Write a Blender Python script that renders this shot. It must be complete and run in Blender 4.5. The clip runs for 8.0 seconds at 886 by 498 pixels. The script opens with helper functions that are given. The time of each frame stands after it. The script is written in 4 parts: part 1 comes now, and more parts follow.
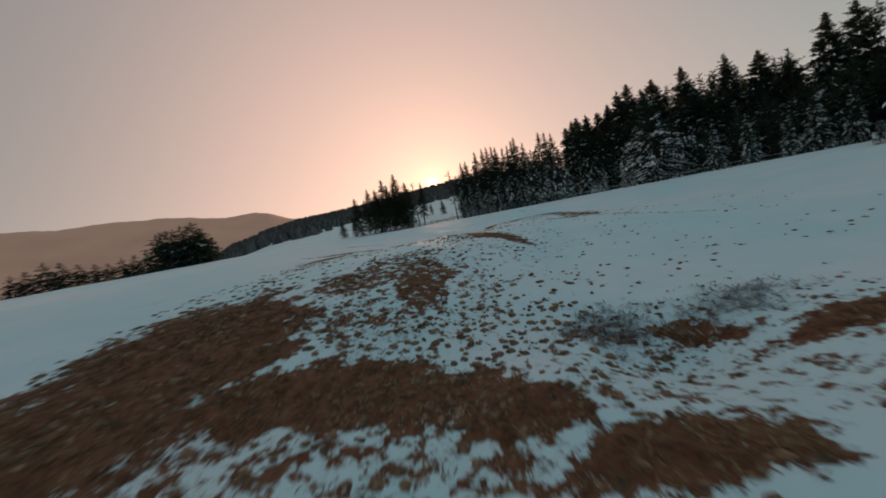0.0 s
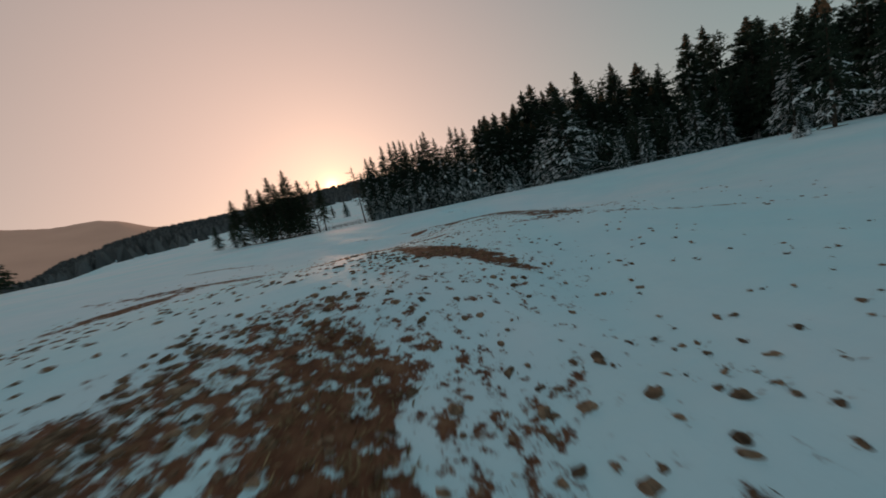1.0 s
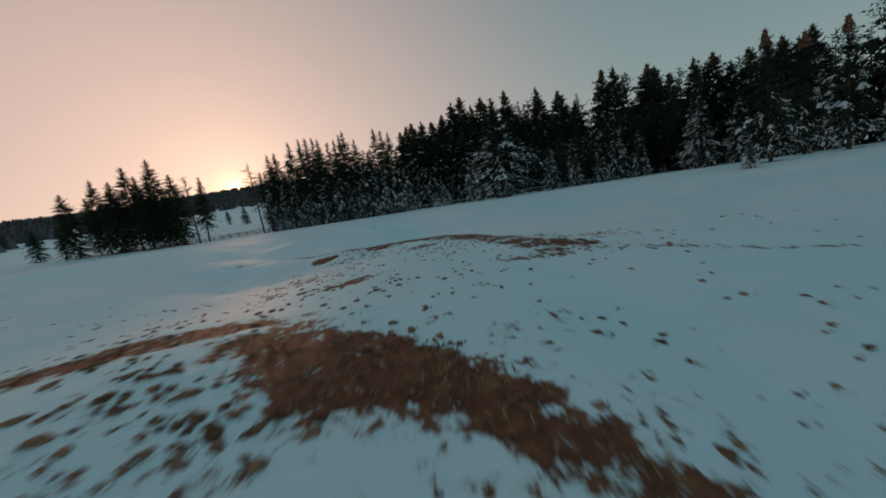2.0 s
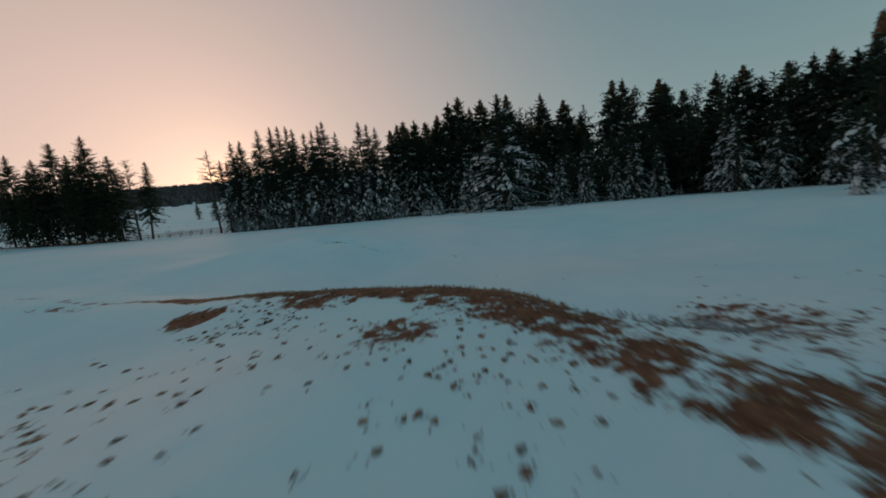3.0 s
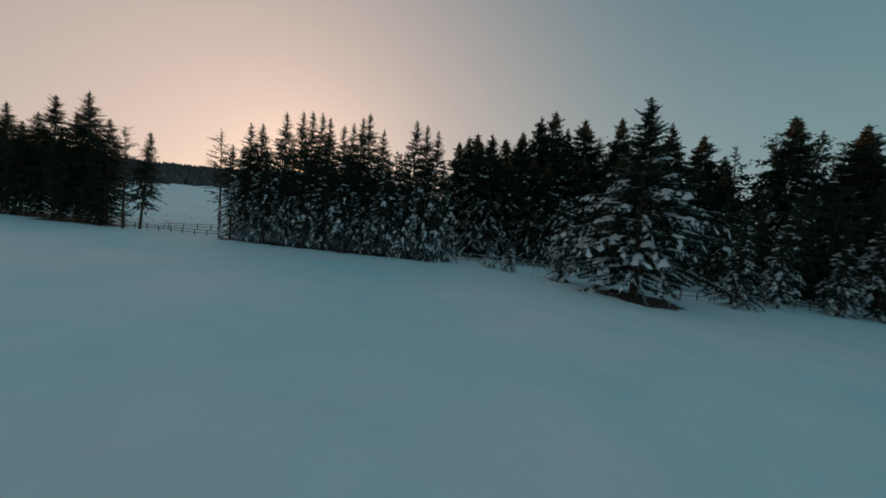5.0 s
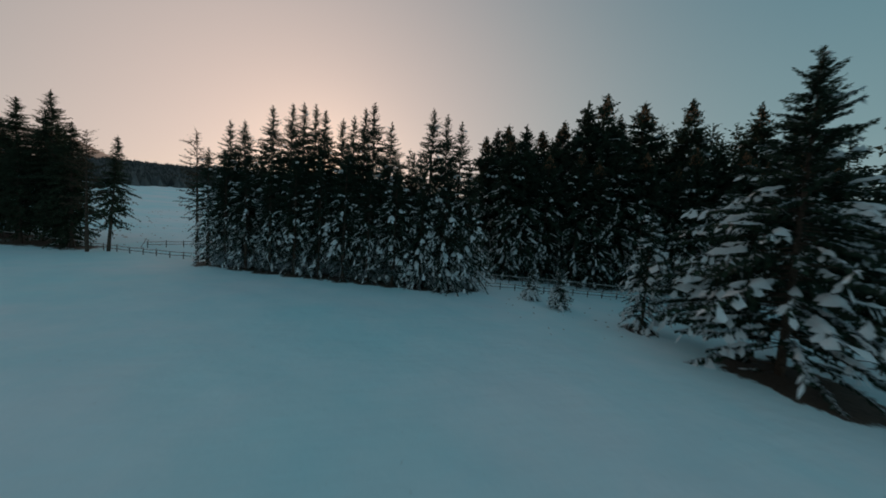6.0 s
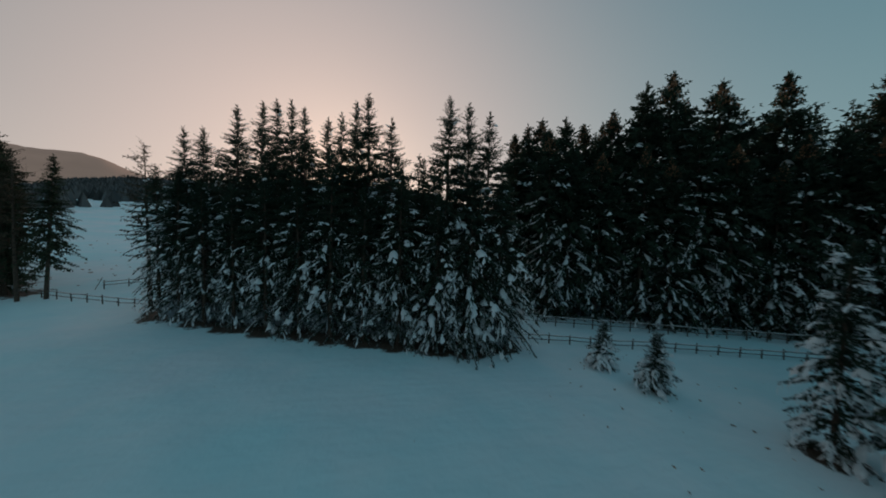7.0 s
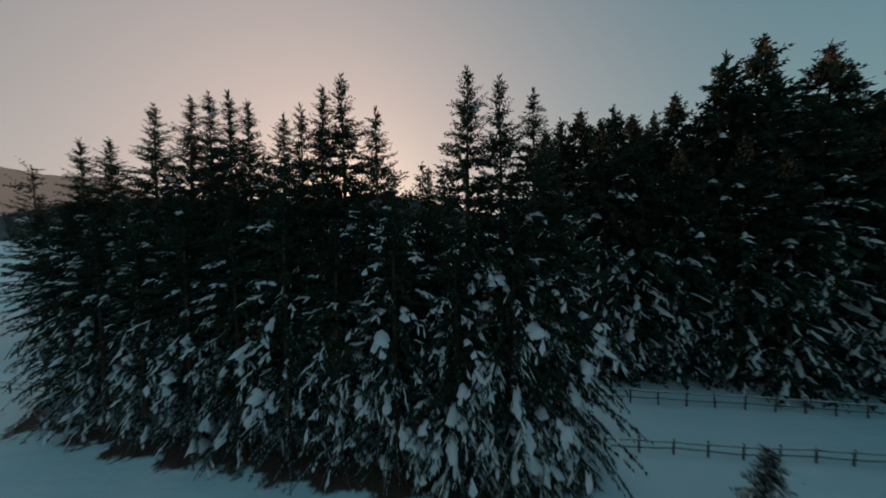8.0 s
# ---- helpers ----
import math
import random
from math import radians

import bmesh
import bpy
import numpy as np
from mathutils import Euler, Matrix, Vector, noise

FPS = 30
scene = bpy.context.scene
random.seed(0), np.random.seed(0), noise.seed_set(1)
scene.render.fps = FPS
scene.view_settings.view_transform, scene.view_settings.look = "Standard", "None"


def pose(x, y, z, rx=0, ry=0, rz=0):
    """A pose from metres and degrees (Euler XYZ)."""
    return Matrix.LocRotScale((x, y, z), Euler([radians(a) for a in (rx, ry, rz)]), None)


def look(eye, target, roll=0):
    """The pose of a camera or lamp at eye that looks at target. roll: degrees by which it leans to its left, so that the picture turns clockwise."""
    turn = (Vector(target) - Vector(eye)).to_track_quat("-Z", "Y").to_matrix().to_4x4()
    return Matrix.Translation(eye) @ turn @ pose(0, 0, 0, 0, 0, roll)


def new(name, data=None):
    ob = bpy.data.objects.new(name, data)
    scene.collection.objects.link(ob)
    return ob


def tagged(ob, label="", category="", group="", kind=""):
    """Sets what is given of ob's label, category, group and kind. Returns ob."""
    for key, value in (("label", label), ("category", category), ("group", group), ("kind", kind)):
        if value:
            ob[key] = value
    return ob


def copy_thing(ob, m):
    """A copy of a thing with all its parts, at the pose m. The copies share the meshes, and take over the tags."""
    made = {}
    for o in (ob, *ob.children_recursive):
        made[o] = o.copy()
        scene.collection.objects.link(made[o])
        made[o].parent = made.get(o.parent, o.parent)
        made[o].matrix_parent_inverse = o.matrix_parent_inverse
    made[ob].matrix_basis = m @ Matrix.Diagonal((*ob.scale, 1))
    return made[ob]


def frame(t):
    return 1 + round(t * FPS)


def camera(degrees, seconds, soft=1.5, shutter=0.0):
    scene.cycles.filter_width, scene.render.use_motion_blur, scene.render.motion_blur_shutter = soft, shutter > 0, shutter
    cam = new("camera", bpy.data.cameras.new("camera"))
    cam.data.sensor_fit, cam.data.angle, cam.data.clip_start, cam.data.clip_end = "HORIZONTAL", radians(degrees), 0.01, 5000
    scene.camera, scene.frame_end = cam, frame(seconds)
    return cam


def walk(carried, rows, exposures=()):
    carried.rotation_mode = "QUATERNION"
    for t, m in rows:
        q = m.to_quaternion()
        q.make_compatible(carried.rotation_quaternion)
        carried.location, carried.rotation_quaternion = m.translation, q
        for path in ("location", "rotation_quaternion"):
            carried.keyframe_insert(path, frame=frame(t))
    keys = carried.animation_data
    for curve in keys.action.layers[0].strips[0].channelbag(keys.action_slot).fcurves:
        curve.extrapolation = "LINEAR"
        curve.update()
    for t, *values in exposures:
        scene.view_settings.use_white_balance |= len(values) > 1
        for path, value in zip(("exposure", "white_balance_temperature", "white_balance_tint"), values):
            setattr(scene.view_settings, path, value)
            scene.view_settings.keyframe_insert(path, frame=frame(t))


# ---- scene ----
cam = camera(107.3, 8.0, 1.7, 0.34)
# seconds, eye, target, roll
PATH = [
    (0.0, (-0.098, 0.143, 4.530), (-0.171, 2.136, 4.380), -12.29),
    (0.5, (-0.926, 6.340, 4.853), (-0.723, 8.318, 4.642), -13.32),
    (1.0, (-0.803, 12.103, 5.021), (-0.324, 14.026, 4.754), -13.62),
    (1.5, (-0.152, 17.259, 5.227), (0.587, 19.090, 4.907), -13.18),
    (1.7, (0.590, 19.214, 5.190), (1.438, 20.998, 4.877), -12.15),
    (2.8, (5.876, 29.900, 5.302), (6.914, 31.589, 5.037), -7.61),
    (3.0, (6.864, 31.742, 5.347), (7.891, 33.440, 5.096), -6.25),
    (3.5, (9.563, 36.793, 5.851), (10.531, 38.531, 5.647), -1.97),
    (4.0, (12.224, 42.158, 6.706), (13.114, 43.943, 6.557), 1.28),
    (4.5, (14.732, 47.625, 7.733), (15.559, 49.442, 7.614), 3.44),
    (6.0, (20.953, 64.595, 11.948), (21.594, 66.484, 11.802), 3.50),
    (6.5, (22.573, 70.358, 13.247), (23.164, 72.263, 13.095), 2.68),
    (7.0, (23.921, 76.103, 14.517), (24.466, 78.023, 14.392), 1.54),
    (7.5, (25.105, 81.520, 15.772), (25.619, 83.450, 15.668), 0.25),
    (8.0, (26.377, 87.038, 16.920), (26.867, 88.976, 16.841), -0.86),
]
walk(cam, [(t, look(eye, target, roll)) for t, eye, target, roll in PATH],
     exposures=[(0.0, 0.28, 7400, 19), (1.0, 0.19, 7150, 15), (1.7, 0.11, 6900, 12), (3.5, 0.10, 6650, 9), (4.5, 0.08, 6550, 6), (6.0, 0.11, 6200, 3), (8.0, 0.04, 6090, 3)])


# ---- light ----
SUN_AZ, SUN_EL = -1.5, 7.0
sun_way = Vector((math.sin(radians(SUN_AZ)) * math.cos(radians(SUN_EL)), math.cos(radians(SUN_AZ)) * math.cos(radians(SUN_EL)), math.sin(radians(SUN_EL))))
sun = new("sun", bpy.data.lights.new("sun", "SUN"))
sun.data.energy, sun.data.angle, sun.data.color = 1.5, radians(1.6), (1.0, 0.52, 0.32)
sun.matrix_basis = look((0, 300, 200), Vector((0, 300, 200)) - sun_way)

world = bpy.data.worlds.new("winter_dusk")
scene.world = world
world.use_nodes = True
wn, wl = world.node_tree.nodes, world.node_tree.links
wn.clear()


def wmath(op, a, b=None):
    n = wn.new("ShaderNodeMath")
    n.operation = op
    for i, v in enumerate((a, b)):
        if v is None:
            continue
        if isinstance(v, (int, float)):
            n.inputs[i].default_value = v
        else:
            wl.new(v, n.inputs[i])
    return n.outputs[0]


def wmix(fac, a, b, blend="MIX"):
    n = wn.new("ShaderNodeMix")
    n.data_type, n.blend_type = "RGBA", blend
    for sock, v in ((n.inputs[0], fac), (n.inputs[6], a), (n.inputs[7], b)):
        if isinstance(v, (int, float)):
            sock.default_value = v
        elif isinstance(v, tuple):
            sock.default_value = (*v, 1)
        else:
            wl.new(v, sock)
    return n.outputs[2]


coord = wn.new("ShaderNodeTexCoord").outputs["Generated"]
dot = wn.new("ShaderNodeVectorMath")
dot.operation = "DOT_PRODUCT"
wl.new(coord, dot.inputs[0])
dot.inputs[1].default_value = sun_way
near_sun = wmath("MAXIMUM", dot.outputs["Value"], 0.0)
warm_dot = wn.new("ShaderNodeVectorMath")
warm_dot.operation = "DOT_PRODUCT"
wl.new(coord, warm_dot.inputs[0])
warm_dot.inputs[1].default_value = (math.sin(radians(-8)) * math.cos(radians(4)), math.cos(radians(-8)) * math.cos(radians(4)), math.sin(radians(4)))
warm_side = wmath("MAXIMUM", warm_dot.outputs["Value"], 0.0)
cold_side = wmath("MAXIMUM", wmath("MULTIPLY", warm_dot.outputs["Value"], -1.0), 0.0)
split = wn.new("ShaderNodeSeparateXYZ")
wl.new(coord, split.inputs[0])
ramp = wn.new("ShaderNodeValToRGB")
wl.new(wmath("MAXIMUM", split.outputs[2], 0.0), ramp.inputs[0])
ramp.color_ramp.elements[0].color = (0.270, 0.315, 0.312, 1)
ramp.color_ramp.elements[1].color = (0.030, 0.112, 0.142, 1)
mid = ramp.color_ramp.elements.new(0.22)
mid.color = (0.172, 0.250, 0.260, 1)
mid = ramp.color_ramp.elements.new(0.55)
mid.color = (0.086, 0.172, 0.207, 1)
sky = wn.new("ShaderNodeTexSky")
sky.sky_type, sky.sun_disc = "NISHITA", False
sky.sun_elevation, sky.sun_rotation = radians(SUN_EL), radians(SUN_AZ)
sky.altitude, sky.air_density, sky.dust_density, sky.ozone_density = 900, 1.0, 1.5, 2.0
colour = wmix(wmath("MULTIPLY", wmath("POWER", warm_side, 2.8), wmath("SUBTRACT", 0.94, wmath("MULTIPLY", wmath("MAXIMUM", split.outputs[2], 0.0), 0.30))), ramp.outputs[0], (0.78, 0.52, 0.425))
dusk_belt = wmix(wmath("POWER", wmath("MAXIMUM", split.outputs[2], 0.0), 0.6), (0.350, 0.450, 0.490), (0.060, 0.150, 0.190))
colour = wmix(wmath("POWER", cold_side, 0.7), colour, dusk_belt)
colour = wmix(0.012, colour, sky.outputs[0], "ADD")
colour = wmix(wmath("MULTIPLY", wmath("POWER", near_sun, 40.0), 0.17), colour, (0.60, 0.28, 0.14), "ADD")
colour = wmix(wmath("MULTIPLY", wmath("POWER", near_sun, 1800.0), 0.6), colour, (1.0, 0.48, 0.20), "ADD")
colour = wmix(wmath("MULTIPLY", wmath("POWER", near_sun, 9000.0), 1.6), colour, (1.0, 0.60, 0.34), "ADD")
colour = wmix(wmath("MULTIPLY", wmath("POWER", near_sun, 260.0), 0.20), colour, (0.9, 0.38, 0.16), "ADD")
left_dot = wn.new("ShaderNodeVectorMath")
left_dot.operation = "DOT_PRODUCT"
wl.new(coord, left_dot.inputs[0])
left_dot.inputs[1].default_value = (-0.90, 0.05, 0.43)
colour = wmix(wmath("MULTIPLY", wmath("POWER", wmath("MAXIMUM", left_dot.outputs["Value"], 0.0), 3.7), 0.97), colour, (0.200, 0.208, 0.214))
back = wn.new("ShaderNodeBackground")
back.inputs["Strength"].default_value = 1.0
wl.new(colour, back.inputs["Color"])
wl.new(back.outputs[0], wn.new("ShaderNodeOutputWorld").inputs["Surface"])


# ---- materials ----
def material(name, colours, rough=0.7, scale=4.0, bump=0.0, bump_scale=30.0, island=0.0, object_random=0.0, spec=0.3, detail=6.0):
    """Noise between two colours at two scales, with relief and random shifts per island or object."""
    m = bpy.data.materials.new(name)
    m.use_nodes = True
    n, l = m.node_tree.nodes, m.node_tree.links
    b = n["Principled BSDF"]
    b.inputs["Roughness"].default_value = rough
    b.inputs["Specular IOR Level"].default_value = spec
    tc = n.new("ShaderNodeTexCoord")
    big = n.new("ShaderNodeTexNoise")
    big.inputs["Scale"].default_value, big.inputs["Detail"].default_value = scale, detail
    l.new(tc.outputs["Object"], big.inputs["Vector"])
    r = n.new("ShaderNodeValToRGB")
    r.color_ramp.elements[0].position, r.color_ramp.elements[1].position = 0.32, 0.68
    r.color_ramp.elements[0].color, r.color_ramp.elements[1].color = (*colours[0], 1), (*colours[1], 1)
    l.new(big.outputs["Fac"], r.inputs[0])
    out = r.outputs[0]
    if island or object_random:
        hsv = n.new("ShaderNodeHueSaturation")
        if island:
            src = n.new("ShaderNodeNewGeometry").outputs["Random Per Island"]
            amount = island
        else:
            src = n.new("ShaderNodeObjectInfo").outputs["Random"]
            amount = object_random
        mr = n.new("ShaderNodeMapRange")
        mr.inputs["To Min"].default_value, mr.inputs["To Max"].default_value = 1 - amount, 1 + amount
        l.new(src, mr.inputs["Value"])
        l.new(mr.outputs[0], hsv.inputs["Value"])
        l.new(out, hsv.inputs["Color"])
        out = hsv.outputs[0]
    l.new(out, b.inputs["Base Color"])
    if bump:
        fine = n.new("ShaderNodeTexNoise")
        fine.inputs["Scale"].default_value, fine.inputs["Detail"].default_value = bump_scale, 5
        l.new(tc.outputs["Object"], fine.inputs["Vector"])
        bn = n.new("ShaderNodeBump")
        bn.inputs["Strength"].default_value, bn.inputs["Distance"].default_value = bump, 0.05
        l.new(fine.outputs["Fac"], bn.inputs["Height"])
        l.new(bn.outputs[0], b.inputs["Normal"])
    return m


def thin_leaf(m, share):
    """Lets some light through, as thin needles do."""
    n, l = m.node_tree.nodes, m.node_tree.links
    b, out = n["Principled BSDF"], n["Material Output"]
    tr, mx = n.new("ShaderNodeBsdfTranslucent"), n.new("ShaderNodeMixShader")
    l.new(b.inputs["Base Color"].links[0].from_socket, tr.inputs["Color"])
    mx.inputs[0].default_value = share
    l.new(b.outputs[0], mx.inputs[1])
    l.new(tr.outputs[0], mx.inputs[2])
    l.new(mx.outputs[0], out.inputs["Surface"])
    return m


needles = material("spruce_needles", ((0.018, 0.034, 0.024), (0.044, 0.066, 0.042)), 0.75, 0.9, island=0.45, spec=0.15)
pine_needles = material("pine_needles", ((0.022, 0.034, 0.020), (0.050, 0.064, 0.038)), 0.75, 0.9, island=0.45, spec=0.15)
bare_twigs = material("bare_twigs", ((0.050, 0.038, 0.026), (0.085, 0.062, 0.040)), 0.8, 2.0, island=0.3, spec=0.1)
thin_leaf(needles, 0.35)
thin_leaf(pine_needles, 0.35)
bark = material("bark", ((0.045, 0.034, 0.027), (0.110, 0.080, 0.060)), 0.9, 6.0, 0.6, 22.0, spec=0.1)
tree_snow = material("snow_on_branches", ((0.86, 0.88, 0.90), (0.94, 0.95, 0.96)), 0.75, 5.0, 0.3, 12.0, spec=0.2)
cone_brown = material("cone_brown", ((0.16, 0.080, 0.042), (0.30, 0.155, 0.082)), 0.7, 2.0, island=0.3, spec=0.2)
frost = material("hoar_frost", ((0.36, 0.40, 0.43), (0.66, 0.72, 0.76)), 0.8, 3.0, island=0.4, spec=0.2)
thin_leaf(tree_snow, 0.4)
thin_leaf(frost, 0.4)
old_wood = material("weathered_wood", ((0.045, 0.038, 0.032), (0.120, 0.100, 0.085)), 0.85, 8.0, 0.4, 40.0, object_random=0.2)
dry_grass = material("dry_grass", ((0.120, 0.066, 0.034), (0.330, 0.225, 0.125)), 0.85, 1.6, island=0.45, spec=0.1)
tuft_grass = material("tussock_grass", ((0.140, 0.080, 0.052), (0.340, 0.205, 0.135)), 0.9, 7.0, 0.8, 26.0, island=0.45, spec=0.1)
dark_stem = material("dark_shrub_stems", ((0.035, 0.032, 0.034), (0.085, 0.075, 0.074)), 0.85, 1.0, island=0.4, spec=0.1)
shrub_stem = material("frosted_shrub_stems", ((0.200, 0.210, 0.225), (0.420, 0.435, 0.450)), 0.85, 1.0, island=0.4, spec=0.1)
# paler and greyer than near needles: distance haze put into the colour
hazed_needles = material("far_woods_hazed_needles", ((0.070, 0.072, 0.076), (0.115, 0.108, 0.104)), 0.85, 0.03, island=0.5, spec=0.05)

# snow meadow: snow with dry grass where the cover is thin
meadow = bpy.data.materials.new("snow_meadow")
meadow.use_nodes = True
mn, ml = meadow.node_tree.nodes, meadow.node_tree.links
mb = mn["Principled BSDF"]
mb.inputs["Roughness"].default_value, mb.inputs["Specular IOR Level"].default_value = 0.7, 0.25
mtc = mn.new("ShaderNodeTexCoord").outputs["Object"]


def mnoise(scale, detail=6.0, rough=0.6):
    n = mn.new("ShaderNodeTexNoise")
    n.inputs["Scale"].default_value, n.inputs["Detail"].default_value, n.inputs["Roughness"].default_value = scale, detail, rough
    ml.new(mtc, n.inputs["Vector"])
    return n.outputs["Fac"]


def mramp(src, stops):
    r = mn.new("ShaderNodeValToRGB")
    e = r.color_ramp.elements
    e[0].position, e[0].color = stops[0][0], (*stops[0][1], 1)
    e[1].position, e[1].color = stops[-1][0], (*stops[-1][1], 1)
    for p, c in stops[1:-1]:
        e.new(p).color = (*c, 1)
    ml.new(src, r.inputs[0])
    return r.outputs[0]


def mmath(op, a, b):
    n = mn.new("ShaderNodeMath")
    n.operation = op
    for i, v in enumerate((a, b)):
        if isinstance(v, (int, float)):
            n.inputs[i].default_value = v
        else:
            ml.new(v, n.inputs[i])
    return n.outputs[0]


cover = mn.new("ShaderNodeAttribute")
cover.attribute_name = "cover"
ragged = mmath("ADD", mmath("MULTIPLY", mmath("SUBTRACT", mnoise(2.1, 9.0, 0.72), 0.5), 2.6), cover.outputs["Fac"])
mask = mramp(ragged, [(0.40, (0, 0, 0)), (0.51, (0.22, 0.22, 0.22)), (0.57, (1, 1, 1))])
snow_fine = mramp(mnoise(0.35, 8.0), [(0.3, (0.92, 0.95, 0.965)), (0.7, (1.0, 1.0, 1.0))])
# broad mottling: teal shade of the swells painted into the snow colour
snow_shade_tint = mramp(mnoise(0.07, 5.0), [(0.36, (0.60, 0.85, 0.90)), (0.64, (0.805, 0.875, 0.915))])
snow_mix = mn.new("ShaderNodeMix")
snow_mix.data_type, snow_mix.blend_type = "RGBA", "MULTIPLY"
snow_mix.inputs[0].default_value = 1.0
ml.new(snow_shade_tint, snow_mix.inputs[6])
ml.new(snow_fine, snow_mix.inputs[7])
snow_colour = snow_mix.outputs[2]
grass_colour = mramp(mnoise(2.3, 9.0, 0.7), [(0.28, (0.072, 0.025, 0.014)), (0.5, (0.200, 0.073, 0.038)), (0.72, (0.320, 0.155, 0.085))])
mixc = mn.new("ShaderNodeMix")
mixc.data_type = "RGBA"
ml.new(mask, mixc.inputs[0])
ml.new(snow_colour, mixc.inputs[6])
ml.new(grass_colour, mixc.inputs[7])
litter = mn.new("ShaderNodeAttribute")
litter.attribute_name = "litter"
litter_mask = mramp(mmath("ADD", mmath("MULTIPLY", mmath("SUBTRACT", mnoise(1.3, 8.0, 0.7), 0.5), 1.8), litter.outputs["Fac"]), [(0.40, (0, 0, 0)), (0.62, (1, 1, 1))])
litter_colour = mramp(mnoise(5.0, 6.0, 0.7), [(0.3, (0.035, 0.025, 0.020)), (0.7, (0.125, 0.088, 0.066))])
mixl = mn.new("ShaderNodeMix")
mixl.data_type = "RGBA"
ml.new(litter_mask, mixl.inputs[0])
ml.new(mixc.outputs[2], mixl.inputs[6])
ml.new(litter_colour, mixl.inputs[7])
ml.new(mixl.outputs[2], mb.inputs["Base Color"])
bn = mn.new("ShaderNodeBump")
bn.inputs["Strength"].default_value, bn.inputs["Distance"].default_value = 0.5, 0.12
wind = mn.new("ShaderNodeMapping")
wind.inputs["Rotation"].default_value, wind.inputs["Scale"].default_value = (0, 0, radians(34)), (0.22, 1.0, 1.0)
ml.new(mtc, wind.inputs["Vector"])
drift = mn.new("ShaderNodeTexNoise")
drift.inputs["Scale"].default_value, drift.inputs["Detail"].default_value = 1.7, 6.0
ml.new(wind.outputs[0], drift.inputs["Vector"])
ml.new(mmath("SUBTRACT", mmath("ADD", mmath("ADD", mnoise(1.1, 5.0, 0.55), drift.outputs["Fac"]), mmath("MULTIPLY", mmath("MULTIPLY", mnoise(14.0, 5.0, 0.7), mask), 1.2)), mmath("MULTIPLY", mask, 0.9)), bn.inputs["Height"])
ml.new(bn.outputs[0], mb.inputs["Normal"])

# far mountains: the evening haze is painted as pale brown with a faint glow
haze_hill = bpy.data.materials.new("mountain_haze_glow")
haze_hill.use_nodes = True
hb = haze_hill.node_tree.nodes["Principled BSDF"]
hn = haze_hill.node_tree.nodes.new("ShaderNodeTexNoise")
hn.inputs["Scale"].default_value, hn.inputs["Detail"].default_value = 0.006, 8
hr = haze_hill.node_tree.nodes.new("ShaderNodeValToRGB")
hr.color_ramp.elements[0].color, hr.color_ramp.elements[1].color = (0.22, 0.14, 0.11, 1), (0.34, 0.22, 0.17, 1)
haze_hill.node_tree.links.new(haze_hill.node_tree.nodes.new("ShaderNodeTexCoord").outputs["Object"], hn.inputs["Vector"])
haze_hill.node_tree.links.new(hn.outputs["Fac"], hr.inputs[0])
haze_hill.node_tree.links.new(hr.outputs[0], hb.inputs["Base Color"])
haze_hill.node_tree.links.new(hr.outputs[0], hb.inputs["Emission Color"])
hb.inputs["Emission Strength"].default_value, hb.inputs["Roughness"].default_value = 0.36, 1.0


# ---- mesh helpers ----
def mesh_of(name, verts, faces, mat, smooth=False):
    me = bpy.data.meshes.new(name)
    me.from_pydata([tuple(v) for v in verts], [], [tuple(f) for f in faces])
    me.materials.append(mat)
    if smooth:
        me.polygons.foreach_set("use_smooth", [True] * len(me.polygons))
    me.update()
    return me


def part(name, me, parent, label=""):
    ob = new(name, me)
    ob.parent = parent
    if label:
        ob["label"] = label
    return ob


class Pile:
    """Vertices and faces that become one mesh."""

    def __init__(self):
        self.v, self.f = [], []

    def add(self, verts, faces):
        k = len(self.v)
        self.v.extend(verts)
        self.f.extend([tuple(i + k for i in f) for f in faces])

    def kites(self, p, d, side, length, width):
        """Leaf-like quads from points p along d, all numpy arrays."""
        k = len(self.v)
        m = p + d * (length * 0.55)[:, None]
        s = side * (width * 0.5)[:, None]
        q = np.stack([p, m + s, p + d * length[:, None], m - s], 1).reshape(-1, 3)
        self.v.extend(q.tolist())
        self.f.extend([(k + i, k + i + 1, k + i + 2, k + i + 3) for i in range(0, len(q), 4)])

    def spikes(self, p, d, side, length, width):
        """Pointed single triangles from points p along d."""
        k = len(self.v)
        m = p + d * (length * 0.25)[:, None]
        s = side * (width * 0.62)[:, None]
        q = np.stack([m + s, p + d * length[:, None], m - s], 1).reshape(-1, 3)
        self.v.extend(q.tolist())
        self.f.extend([(k + i, k + i + 1, k + i + 2) for i in range(0, len(q), 3)])

    def tube(self, points, radii, n=7):
        rings = []
        for i, (p, r) in enumerate(zip(points, radii)):
            a = np.array(points[max(i - 1, 0)])
            b = np.array(points[min(i + 1, len(points) - 1)])
            t = (b - a) / (np.linalg.norm(b - a) + 1e-9)
            u = np.cross(t, (0.0, 1.0, 0.0) if abs(t[1]) < 0.9 else (1.0, 0.0, 0.0))
            u /= np.linalg.norm(u)
            w = np.cross(t, u)
            rings += [tuple(np.array(p) + r * (u * math.cos(x) + w * math.sin(x))) for x in np.arange(n) * 2 * math.pi / n]
        m = len(points)
        faces = [(i * n + j, i * n + (j + 1) % n, (i + 1) * n + (j + 1) % n, (i + 1) * n + j) for i in range(m - 1) for j in range(n)]
        faces += [tuple(range(n))[::-1], tuple(range((m - 1) * n, m * n))]
        self.add(rings, faces)


